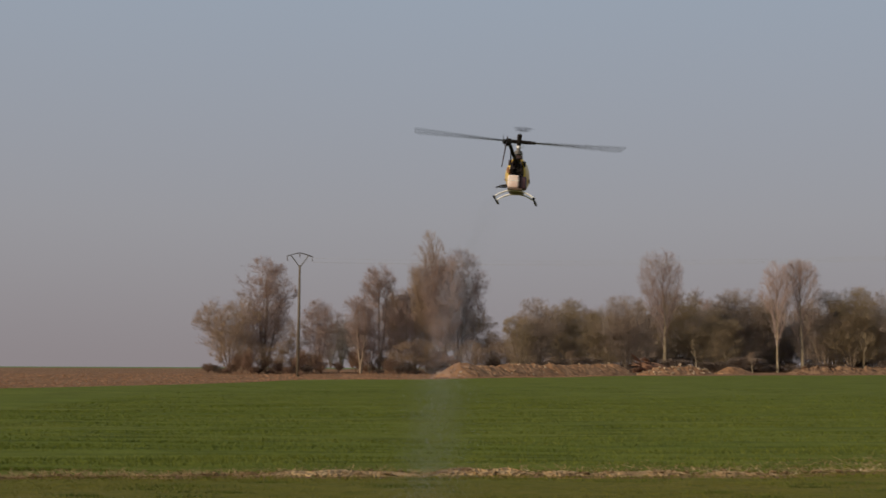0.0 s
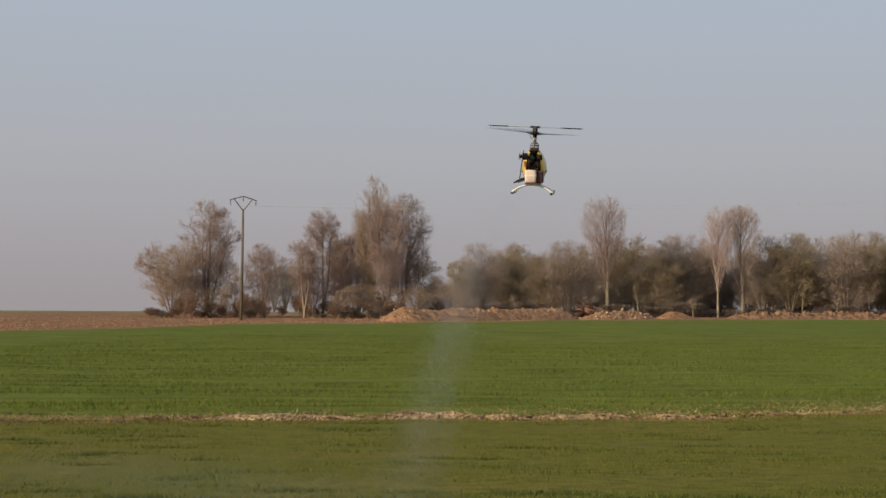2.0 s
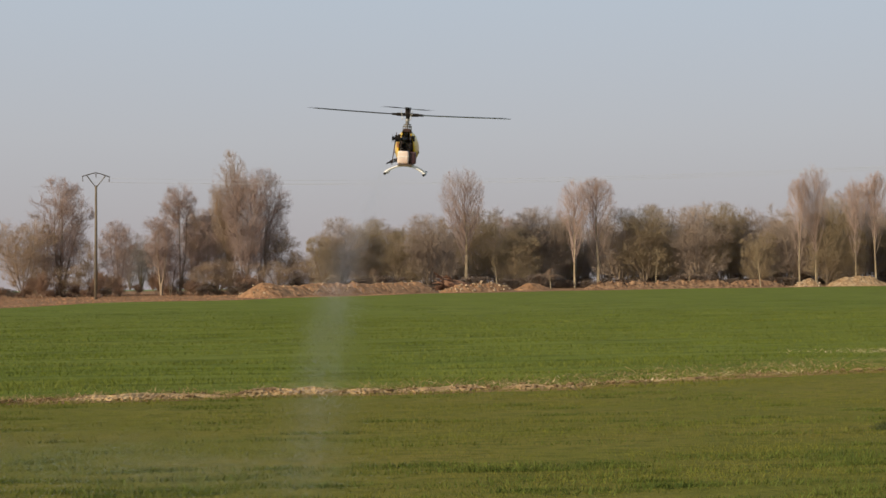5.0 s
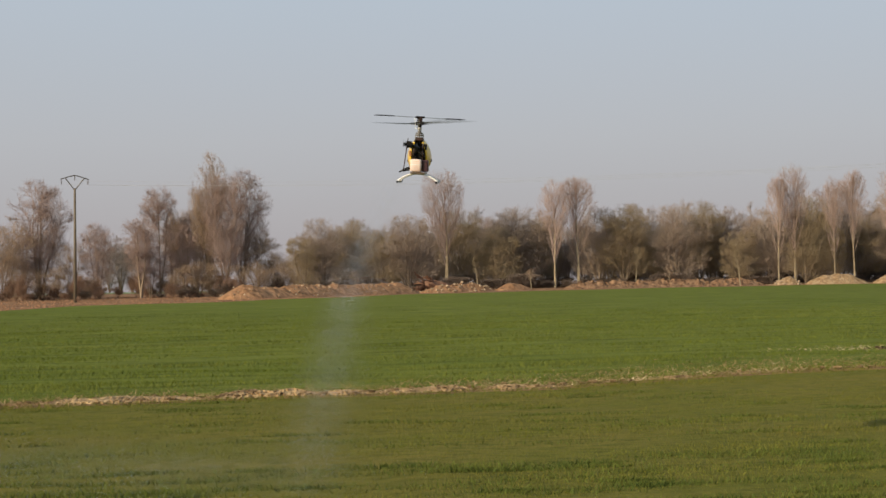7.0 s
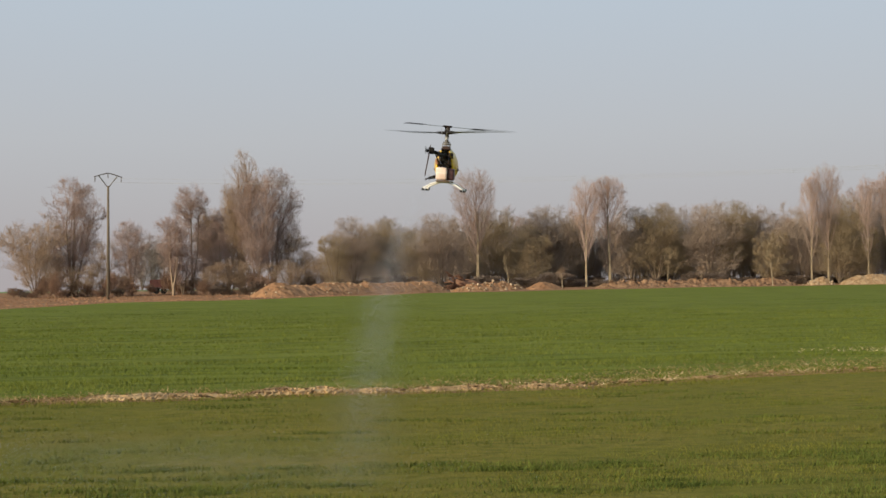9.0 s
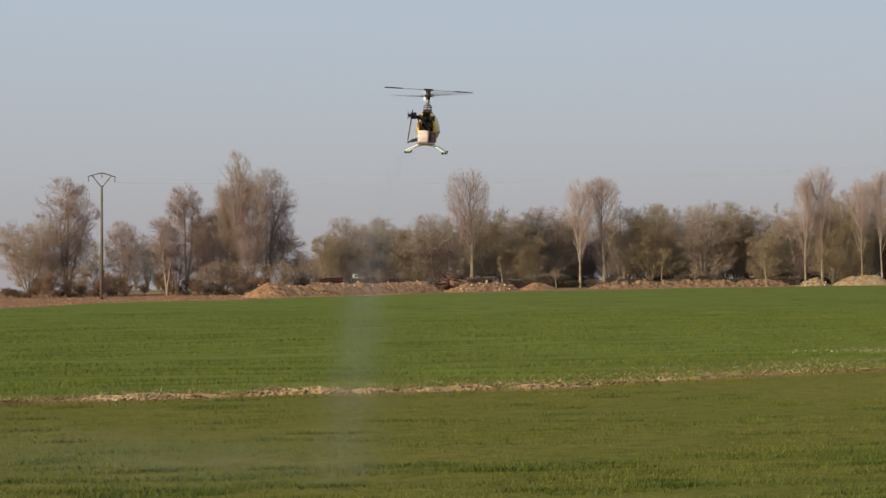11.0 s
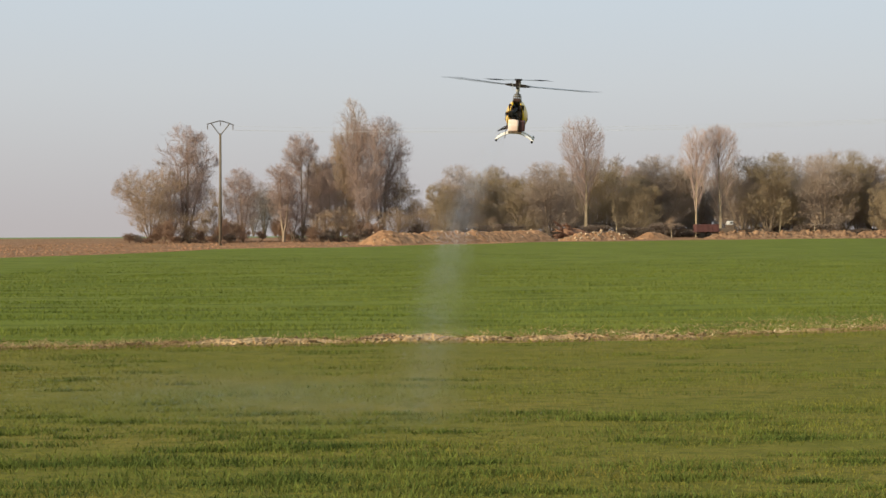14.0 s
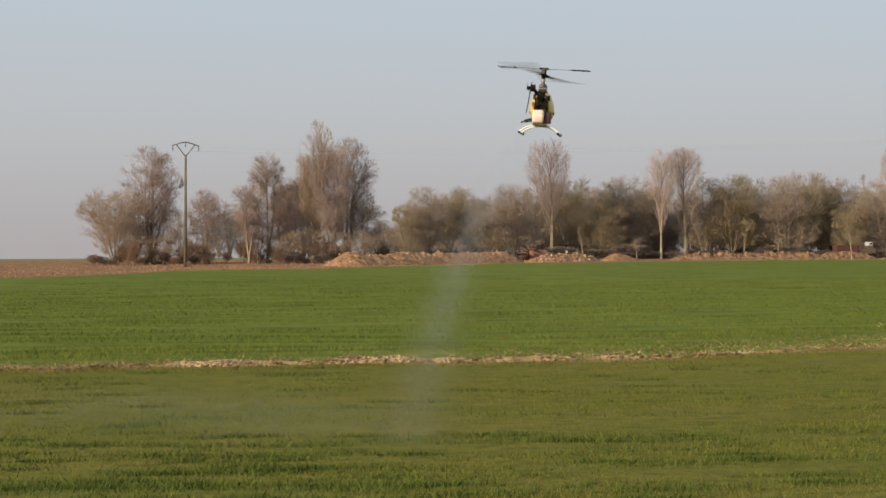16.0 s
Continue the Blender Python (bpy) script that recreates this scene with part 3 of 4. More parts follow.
        tips.append(np.concatenate((p, p + e * (twig * g.uniform(0.4, 1.2, len(p)))[:, None], np.full((len(p), 1), 0.0052 * thick)), 1))
    k = spray.shape[1] - 1
    for i in range(k):
        tips.append(np.concatenate((spray[:, i], spray[:, i + 1] + (spray[:, i + 1] - spray[:, i]) * 0.2, np.full((len(spray), 1), 0.0065 * thick)), 1))
    return wood, limbs, np.concatenate(tips)


DOME = ((0.0, 0.55), (0.3, 0.85), (0.55, 1.0), (0.75, 0.85), (0.9, 0.6), (1.0, 0.35))
VASE = ((0.02, 0.25), (0.2, 0.52), (0.4, 0.75), (0.6, 0.95), (0.78, 1.0), (0.9, 0.75), (1.0, 0.25))
TREE_KINDS = {
    # height, width, crown outline, clear stem, stems, fan, branches of each order, angle, rise, reach, thickness, twig length
    "willow": (8.0, 7.0, ((0.05, 0.12), (0.2, 0.5), (0.35, 1.0), (0.55, 1.0), (0.75, 0.84), (0.9, 0.55), (1.0, 0.2)), 0.10, 7, 42, (13, 8, 6, 3), 44, 0.02, 0.42, 0.95, 0.45),
    "round": (8.0, 5.2, ((0.02, 0.45), (0.2, 0.8), (0.5, 1.0), (0.72, 0.9), (0.9, 0.6), (1.0, 0.2)), 0.05, 5, 22, (11, 7, 5, 3), 42, 0.04, 0.40, 0.95, 0.45),
    "broad": (10.0, 5.4, VASE, 0.09, 5, 13, (17, 8, 6, 3), 38, 0.05, 0.36, 0.9, 0.5),
    "tall": (14.5, 6.8, ((0.02, 0.25), (0.2, 0.50), (0.4, 0.70), (0.6, 0.90), (0.76, 1.0), (0.88, 0.82), (0.95, 0.52), (1.0, 0.22)), 0.07, 7, 12, (19, 8, 6, 3), 34, 0.05, 0.30, 0.85, 0.55),
    "slender": (10.0, 3.4, ((0.05, 0.2), (0.25, 0.55), (0.5, 0.95), (0.75, 1.0), (0.9, 0.7), (1.0, 0.3)), 0.14, 3, 7, (19, 8, 6, 3), 38, 0.05, 0.30, 0.9, 0.45),
    "poplar": (13.0, 5.0, ((0.24, 0.05), (0.38, 0.32), (0.54, 0.70), (0.70, 0.96), (0.80, 1.0), (0.90, 0.84), (0.97, 0.56), (1.0, 0.32)), 0.20, 1, 0, (54, 7, 4, 3), 25, 0.03, 0.55, 0.8, 0.5),
    "birch": (4.5, 1.5, ((0.3, 0.1), (0.6, 1.0), (0.85, 0.7), (1.0, 0.2)), 0.35, 1, 0, (14, 5, 3, 2), 35, 0.05, 0.32, 0.9, 0.25),
    "brush": (2.2, 3.0, DOME, 0.05, 9, 38, (7, 5, 4, 2), 34, 0.06, 0.5, 1.1, 0.4),
    "wood": (9.0, 6.5, ((0.0, 0.45), (0.15, 0.75), (0.4, 1.0), (0.65, 1.0), (0.82, 0.90), (0.93, 0.66), (1.0, 0.3)), 0.02, 6, 26, (15, 9, 7, 3), 44, 0.02, 0.42, 0.85, 0.5),
    "copse": (8.0, 6.0, ((0.02, 0.5), (0.3, 0.95), (0.6, 1.0), (0.8, 0.85), (0.93, 0.5), (1.0, 0.2)), 0.05, 4, 24, (13, 8, 6, 3), 44, 0.02, 0.42, 1.25, 0.55),
}
TWIGS = {"willow": (M_TWIG, M_TWIG, M_TWIG), "round": (M_TWIG, M_TWIG, M_TWIG), "broad": (M_TWIGRED, M_TWIGRED, M_TWIG), "tall": (M_TWIGRED, M_TWIG, M_TWIGRED), "slender": (M_TWIGRED, M_TWIGRED, M_TWIGOLIVE),
         "poplar": (M_TWIGRED, M_TWIGRED, M_TWIGRED), "birch": (M_TWIGOLIVE, M_TWIG, M_TWIGRED), "brush": (M_BRUSH, M_BRUSH, M_BRUSHSHADE), "wood": (M_TWIGOLIVE, M_TWIGDARK, M_TWIGOLIVE), "copse": (M_COPSE, M_COPSE, M_TWIGDARK)}
LABELS = {"willow": "bushy bare willow with many spreading stems", "round": "bushy bare winter tree with many stems", "broad": "bare broad-crowned deciduous tree in winter", "tall": "tall bare tree with ascending reddish-brown branches",
          "slender": "slender bare tree with upright branches", "poplar": "tall bare poplar with a pinkish oval crown", "birch": "thin pale-stemmed young birch before the wood", "brush": "low reddish-brown leafless brush under the trees, darker in shade",
          "wood": "dense bare olive-brown tree at the wood's edge", "copse": "hazy grey bare tree deeper in the wood"}
BUILT = {}


def tree(kind, place, height, width, turn, variant):
    key = (kind, variant)
    h, w = TREE_KINDS[kind][0:2]
    m = Matrix.Translation(place) @ pose(0, 0, 0, 0, 0, turn) @ Matrix.Diagonal((width / w, width / w, height / h, 1))
    if key in BUILT:
        return copy_thing(BUILT[key], m)
    wood, limbs, tips = grow_tree(100 + 17 * variant + len(kind), *TREE_KINDS[kind])
    name = "bush" if kind == "brush" else "tree"
    top = empty(name, m)
    pale = kind in ("poplar", "birch")
    wv, wf = prisms(wood, 4)
    link_mesh("trunk", wv, wf, M_PALEBARK if pale else TWIGS[kind][min(variant, 2)] if kind == "brush" else M_BARK, top, "pale lit stem" if pale else "")
    lv, lf = prisms(limbs, 3)
    fv, ff = slivers(tips)
    link_mesh("crown", np.concatenate((lv, fv)), lf.tolist() + (ff + len(lv)).tolist(), TWIGS[kind][min(variant, 2)], top)
    BUILT[key] = tagged(top, LABELS[kind], "bush" if kind == "brush" else "tree", "trees at the field edge" if kind != "brush" else "brush under the trees")
    return top


# kind, azimuth from the camera's spot, distance, height and width
TREES = (
    ("willow", -8.75, 139.8, 9.0, 7.2), ("broad", -7.29, 143.2, 12.1, 7.1), ("round", -6.07, 140.8, 6.1, 3.7),
    ("broad", -4.99, 140.6, 7.8, 4.6), ("slender", -3.29, 138.2, 8.6, 4.3), ("slender", -2.53, 142.2, 11.7, 4.1),
    ("broad", -1.51, 143.1, 10.1, 6.3), ("tall", -0.50, 141.5, 14.9, 4.8), ("tall", 0.15, 139.8, 13.4, 5.6), ("round", 1.5, 142.0, 6.9, 6.4),
    ("broad", 0.79, 144.0, 10.9, 5.0), ("broad", -2.01, 146.1, 9.8, 5.1), ("round", -7.99, 146.5, 9.3, 6.6),
    ("round", 2.17, 143.1, 4.8, 3.6), ("slender", -1.04, 146.0, 11.5, 3.7), ("wood", 3.35, 168.2, 7.0, 5.4),
    ("wood", 4.18, 170.4, 9.3, 7.2), ("wood", 5.24, 176.7, 9.3, 7.2), ("wood", 6.65, 171.1, 10.0, 8.9),
    ("wood", 7.82, 169.5, 9.3, 8.1), ("wood", 10.02, 176.6, 10.0, 8.4), ("wood", 11.4, 173.3, 10.5, 8.8),
    ("wood", 12.42, 177.1, 10.4, 8.3), ("wood", 13.33, 180.8, 9.3, 6.5), ("broad", 11.06, 193.5, 13.3, 6.1),
    ("poplar", 9.34, 168.1, 15.3, 6.8), ("poplar", 13.89, 170.9, 13.5, 4.8), ("poplar", 14.85, 173.7, 14.0, 6.2),
    ("wood", 15.73, 179.5, 10.2, 7.6), ("wood", 16.78, 177.9, 10.5, 7.9), ("wood", 17.82, 182.5, 10.8, 8.4),
    ("wood", 18.97, 179.0, 10.3, 8.3), ("wood", 19.89, 181.6, 10.8, 6.7), ("wood", 21.47, 178.6, 9.2, 6.6),
    ("wood", 22.71, 181.6, 9.3, 8.4), ("wood", 24.48, 185.3, 11.2, 8.5), ("wood", 26.21, 187.0, 11.4, 9.4),
    ("wood", 27.92, 188.9, 11.8, 9.3), ("broad", 20.73, 187.3, 11.1, 7.0), ("broad", 22.15, 193.6, 11.9, 6.9),
    ("broad", 25.35, 196.6, 11.6, 6.5), ("broad", 27.07, 196.3, 11.9, 7.3), ("poplar", 23.02, 171.6, 12.3, 2.9),
    ("poplar", 23.68, 173.1, 12.9, 3.4), ("poplar", 25.22, 173.4, 12.5, 3.2), ("poplar", 25.98, 175.2, 12.9, 3.2),
    ("poplar", 27.54, 177.8, 12.7, 3.5), ("wood", 24.08, 174.5, 8.9, 6.7), ("wood", 24.91, 177.3, 9.3, 7.0),
    ("round", -6.59, 136.9, 5.7, 3.5), ("brush", -4.23, 150.4, 1.2, 2.0), ("broad", -2.93, 139.2, 7.0, 4.1),
    ("round", -0.44, 137.0, 5.8, 4.8), ("round", -7.99, 138.4, 3.9, 4.1), ("round", -7.15, 138.1, 3.7, 4.1),
    ("round", -5.46, 137.7, 3.8, 2.9), ("round", -1.73, 137.1, 4.2, 4.1), ("round", -0.97, 137.0, 4.4, 4.1),
    ("round", 0.65, 137.0, 5.5, 5.5), ("round", 1.41, 137.0, 4.9, 4.1), ("round", 2.4, 139.1, 4.1, 3.4),
    ("birch", 5.52, 160, 3.2, 1.5), ("birch", 10.64, 160, 4.5, 1.5), ("birch", 12.88, 160, 4.2, 1.5),
    ("birch", 17.24, 160, 5.0, 1.7), ("birch", 18.58, 160, 4.4, 1.7), ("birch", 21.47, 160, 4.8, 1.7),
)
r = random.Random(5)
for i, (kind, az, dist, high, wide) in enumerate(TREES):
    p = spot(az, dist)
    p.z = float(ground_z(p.x, p.y)) - 0.05
    tree(kind, p, high, wide, r.uniform(0, 360), i % 3 if kind in ("round", "broad", "poplar", "wood") else i % 2)
for near_, far_, first, part_ in ((182, 190, 3.7, 1.0), (191, 197, 3.0, 0.55), (198, 212, 3.9, 1.0)):    # the wood behind the first row, with low growth in it
    az = first
    while az < 29.5:
        p = spot(az, r.uniform(near_, far_))
        p.z = float(ground_z(p.x, p.y)) - 0.05
        tree("copse", p, part_ * r.uniform(7.8, 9.8) * (1.0 + 0.004 * az), r.uniform(5, 7.5), r.uniform(0, 360), r.randrange(3))
        az += r.uniform(0.8, 1.2) * (0.5 + 0.5 * part_)
for az, high, wide in ((-4.55, 15.0, 9.0), (-4.1, 16.5, 10.0), (-3.65, 14.0, 9.0)):    # far trees seen through the gap in the clump
    p = spot(az, 420)
    p.z = float(ground_z(p.x, p.y)) - 0.05
    tree("copse", p, high, wide, 90 * az, 0)
az = -9.6
while az < 2.3:                                    # brush at the foot of the clump
    p = spot(az, r.uniform(134, 143))
    p.z = float(ground_z(p.x, p.y)) - 0.05
    if not -4.75 < az < -3.5:
        high = r.choice((1.0, 1.5, 2.2, 3.0, 4.2)) * r.uniform(0.85, 1.2)
        tree("brush", p, high, min(3.6, 1.2 + high * r.uniform(0.7, 1.1)), r.uniform(0, 360), r.choice((0, 0, 2)))
    az += r.uniform(0.18, 0.30)
az = 2.4
while az < 29.5:                                   # and along the wood
    p = spot(az, r.uniform(163, 177) / math.cos(radians(az)))
    p.z = float(ground_z(p.x, p.y)) - 0.05
    tree("brush", p, r.uniform(1.3, 2.9), r.uniform(3.4, 4.8), r.uniform(0, 360), r.choice((2, 2, 2, 3)))
    az += r.uniform(0.2, 0.36)


# ---- uprooted stump between the heaps ----
def uprooted_stump(place, seed):
    g = random.Random(seed)
    top = tagged(empty("tree_stump", Matrix.Translation(place) @ Matrix.Diagonal((1.6, 1.6, 1.5, 1))), "uprooted dark reddish stump with bare roots between heaps", "stump")
    bm = bmesh.new()
    tube(bm, [(0.9, 0, 0.30), (0.3, 0.1, 0.42), (-0.3, 0.0, 0.50)], 0.28, 9, taper=0.42)
    part("bole", bm, M_ROOT, top, smooth=True)
    for k in range(26):
        a, b = g.uniform(0, 6.28), g.uniform(-0.5, 0.9)
        d = Vector((-0.5 * math.cos(b), math.cos(a), math.sin(a) * 0.8 + 0.25))
        p0 = Vector((-0.2, 0, 0.5))
        p1 = p0 + d * g.uniform(0.35, 0.6)
        p2 = p1 + Vector((d.x - 0.3, d.y + g.uniform(-0.5, 0.5), d.z * 0.5 + g.uniform(-0.5, 0.3))) * g.uniform(0.3, 0.7)
        p1.z, p2.z = max(0.05, p1.z), max(0.03, p2.z)
        bm = bmesh.new()
        tube(bm, [p0, p1, p2], 0.09, 5, taper=0.02)
        part("root", bm, M_ROOT, top)
    return top


p = spot(8.55, 141)
uprooted_stump((p.x, p.y, float(ground_z(p.x, p.y)) - 0.02), 3)
p = spot(8.95, 142)
uprooted_stump((p.x, p.y, float(ground_z(p.x, p.y)) - 0.02), 8)


# ---- power pole and wires ----
POLE = spot(-5.91, 118.0)
tree("brush", POLE + Vector((0.3, -0.4, 0)), 0.8, 0.9, 40, 0)
pole = tagged(empty("power_pole", Matrix.Translation(POLE) @ pose(0, 0, 0, 0, 0.35, 14)), "tall weathered concrete power pole with a steel bow crossarm", "power pole")
bm = bmesh.new()
tube(bm, [(0, 0, -0.1), (0, 0, 9.55)], 0.145, 12, taper=0.09)
part("shaft", bm, M_POLE, pole, smooth=True)
bm = bmesh.new()
arc = [(1.16 * a, 0, 10.62 - 0.34 * abs(a) ** 1.25) for a in np.linspace(-1.0, 1.0, 13)]
tube(bm, arc, 0.05, 6)
part("crossarm", bm, M_STEEL, pole, "curved dark steel crossarm")
for sx_ in (-1, 1):
    bm = bmesh.new()
    tube(bm, [(0.06 * sx_, 0, 9.45), (0.80 * sx_, 0, 10.42)], 0.05, 6)
    part("brace", bm, M_STEEL, pole)
INSULATORS = ((-1.08, 10.26), (0.0, 10.60), (1.08, 10.26))
for ix, iz in INSULATORS:
    bm = bmesh.new()
    tube(bm, [(ix, 0, iz), (ix, 0, iz - 0.42)], 0.02, 6)
    for k in range(3):
        tube(bm, [(ix, 0, iz - 0.10 - 0.1 * k), (ix, 0, iz - 0.14 - 0.1 * k)], 0.07, 8, taper=0.04)
    part("insulator", bm, M_GLASSINS, pole)
for ix, iz in INSULATORS:
    a = pole.matrix_basis @ Vector((ix, 0, iz - 0.42))
    b = Vector((95.0 + 0.25 * ix, 63.0 + ix, 11.4))
    bm = bmesh.new()
    pts = [a.lerp(b, k / 40) - Vector((0, 0, 1.9 * 4 * (k / 40) * (1 - k / 40))) for k in range(41)]
    tube(bm, pts, 0.0055, 4)
    tagged(part("overhead_wire", bm, M_WIRE), "thin grey overhead wire slung from the power pole", "wire", "overhead wires")


# ---- model helicopter ----
heli = tagged(empty("model_helicopter"), "yellow petrol model helicopter with white landing struts, hovering over the meadow", "model helicopter")

# landing gear
for yy in (0.10, -0.11):
    bm = bmesh.new()
    pts = []
    for k in range(-10, 11):
        u = k / 10
        au = abs(u)
        z = 0.094 - 0.052 * max(0.0, (au - 0.08) / 0.92) ** 1.9
        pts.append((0.143 * u, yy - 0.01 * au, z))
    tube(bm, pts, 0.0066, 8)
    part("landing_strut", bm, M_WHITE, heli, "arched white plastic strut", smooth=True)
for sx_ in (-1, 1):
    bm = bmesh.new()
    tube(bm, [(0.141 * sx_, -0.165, 0.033), (0.141 * sx_, 0.18, 0.031), (0.141 * sx_, 0.22, 0.034), (0.141 * sx_, 0.25, 0.045)], 0.0075, 8)
    runner = part("runner", bm, M_RUBBER, heli, "dark grey skid tube", smooth=True)
    for yy in (0.10, -0.12):
        bm = bmesh.new()
        box(bm, (0.141 * sx_, yy, 0.038), (0.018, 0.03, 0.02), 0.003)
        part("clamp", bm, M_WHITE, runner)
    bm = bmesh.new()
    tube(bm, [(0.141 * sx_, -0.180, 0.033), (0.141 * sx_, -0.150, 0.033)], 0.0095, 8)
    part("end_cap", bm, M_BLACK, runner)

# chassis, engine and tank
bm = bmesh.new()
box(bm, (0.0, 0.0, 0.099), (0.105, 0.30, 0.012), 0.003)
part("base_plate", bm, M_ENGINE, heli, "oily brown base plate")
for sx_ in (-1, 1):
    bm = bmesh.new()
    outline = [(-0.11, 0.11), (0.13, 0.11), (0.15, 0.17), (0.10, 0.26), (0.05, 0.345), (-0.04, 0.345), (-0.09, 0.30), (-0.12, 0.24)]
    a = [bm.verts.new((sx_ * 0.030, y_, z_)) for y_, z_ in outline]
    b = [bm.verts.new((sx_ * 0.034, y_, z_)) for y_, z_ in outline]
    bm.faces.new(a)
    bm.faces.new(b[::-1])
    for k in range(len(a)):
        bm.faces.new((a[k], a[(k + 1) % len(a)], b[(k + 1) % len(b)], b[k]))
    part("side_frame", bm, M_CARBON, heli)
bm = bmesh.new()
tube(bm, [(0.0, -0.02, 0.205), (0.0, -0.085, 0.205)], 0.036, 16)
part("fan_housing", bm, M_BLACK, heli, smooth=False)
bm = bmesh.new()
box(bm, (0.0, 0.035, 0.205), (0.052, 0.075, 0.07), 0.008)
for k in range(6):
    box(bm, (0.0, 0.035, 0.245 + 0.008 * k), (0.056 - 0.003 * k, 0.06, 0.004))
part("engine", bm, M_ENGINE, heli, "finned dirty brown engine")
bm = bmesh.new()
box(bm, (0.045, -0.04, 0.235), (0.022, 0.05, 0.05), 0.006)
part("carburettor", bm, M_ENGINE, heli)
bm = bmesh.new()
box(bm, (-0.014, -0.105, 0.154), (0.082, 0.085, 0.094), 0.015)
tank = part("fuel_tank", bm, M_TANK, heli, "pinkish-white translucent fuel tank", smooth=True)
bm = bmesh.new()
box(bm, (-0.014, -0.105, 0.160), (0.0845, 0.0875, 0.004), 0.001)
part("seam", bm, M_WHITE, tank)
bm = bmesh.new()
tube(bm, [(-0.023, -0.105, 0.205), (-0.023, -0.105, 0.222)], 0.012, 10)
part("filler_cap", bm, M_BLACK, tank)
bm = bmesh.new()
tube(bm, [(-0.023, -0.105, 0.22), (-0.035, -0.10, 0.245), (-0.045, -0.06, 0.25), (-0.035, -0.02, 0.235)], 0.0035, 6)
part("fuel_line", bm, M_BLACK, heli)
bm = bmesh.new()
box(bm, (0.053, -0.07, 0.152), (0.048, 0.10, 0.088), 0.012)
part("battery_box", bm, M_PURPLE, heli, "dark plum battery box", smooth=True)
bm = bmesh.new()
tube(bm, [(-0.01, -0.01, 0.14), (-0.06, -0.03, 0.135), (-0.085, -0.06, 0.128)], 0.011, 10)
tube(bm, [(-0.07, -0.045, 0.130), (-0.108, -0.105, 0.117)], 0.014, 12, taper=0.011)
tube(bm, [(-0.108, -0.105, 0.117), (-0.132, -0.13, 0.106)], 0.006, 8)
part("exhaust_muffler", bm, M_BLACK, heli, "sooty exhaust muffler pointing sideways", smooth=True)

for bx, by, bz, sz, m_, nm in ((-0.030, -0.075, 0.262, (0.034, 0.030, 0.026), M_ENGINE, "receiver"), (0.020, -0.088, 0.238, (0.030, 0.026, 0.022), M_BLACK, "gyro"),
                               (0.048, -0.060, 0.292, (0.026, 0.030, 0.040), M_BLACK, "servo"), (-0.050, -0.055, 0.300, (0.024, 0.030, 0.040), M_CARBON, "servo")):
    bm = bmesh.new()
    box(bm, (bx, by, bz), sz, 0.004)
    part(nm, bm, m_, heli)
# added cap: its orange-brown colour makes the warm glints in the body
bm = bmesh.new()
tube(bm, [(-0.055, -0.07, 0.225), (-0.062, -0.07, 0.262)], 0.013, 10, taper=0.009)
part("spark_plug_cap", bm, M_ORANGEGLINT, heli, "added orange-brown cap for the glints inside the body")

# canopy: a yellow shell, open at the back
bm = bmesh.new()
rings, sides = 15, 28
shell = []
for i in range(rings):
    u = i / (rings - 1)
    y_ = -0.075 + 0.40 * u
    half = 0.086 * math.sqrt(max(0.0, 1 - (max(0, u - 0.34) / 0.66) ** 2.2)) * (0.60 + 0.40 * math.sin(min(1, u / 0.34) * math.pi / 2)) + 0.001
    top = 0.105 + 0.255 * math.sqrt(max(0.0, 1 - (max(0, u - 0.10) / 0.90) ** 2.0)) * (0.90 + 0.10 * math.sin(min(1, u / 0.3) * math.pi / 2)) - 0.03 * u
    low = 0.105 + 0.045 * u ** 2
    top = max(top, low + 0.004)
    ring = []
    for k in range(sides):
        a = 2 * math.pi * k / sides
        z_ = 0.5 * (top + low) + 0.5 * (top - low) * math.sin(a)
        wz = half * abs(math.cos(a)) ** 0.75 * math.copysign(1, math.cos(a)) * (1.0 - 0.12 * max(0, math.sin(a)))
        ring.append(bm.verts.new((wz, y_, z_)))
    shell.append(ring)
for r1, r2 in zip(shell, shell[1:]):
    for k in range(sides):
        if shell.index(r1) < 4 and (math.sin(2 * math.pi * (k + 0.5) / sides) < -0.86 or math.sin(2 * math.pi * (k + 0.5) / sides) > 0.93):
            continue
        bm.faces.new((r1[k], r1[(k + 1) % sides], r2[(k + 1) % sides], r2[k]))
bm.faces.new(shell[-1])
canopy = part("canopy", bm, M_YELLOW, heli, "glossy yellow canopy open at the back", smooth=True)
thick = canopy.modifiers.new("thickness", 'SOLIDIFY')
thick.thickness, thick.offset = 0.003, 1
for sx_ in (-1, 1):
    bm = bmesh.new()
    pts = [(sx_ * (0.0845 - 0.004 * (k / 8 - 0.3) ** 2), 0.03 + 0.12 * k / 8, 0.185 + 0.02 * math.sin(k / 8 * 3)) for k in range(9)]
    tube(bm, pts, 0.006, 6)
    part("canopy_stripe", bm, M_PURPLE, canopy, "plum stripe")

# mast, swashplate and links
bm = bmesh.new()
tube(bm, [(0, 0, 0.26), (0, 0, 0.475)], 0.006, 10)
part("mast", bm, M_ALU, heli, "bright steel mast", smooth=True)
bm = bmesh.new()
tube(bm, [(0, 0, 0.372), (0, 0, 0.383)], 0.033, 16)
tube(bm, [(0, 0, 0.387), (0, 0, 0.397)], 0.027, 16)
tube(bm, [(0, 0, 0.397), (0, 0, 0.412)], 0.014, 12)
part("swashplate", bm, M_STEEL, heli, "grey metal swashplate")
bm = bmesh.new()
box(bm, (0, 0, 0.35), (0.056, 0.06, 0.024), 0.004)
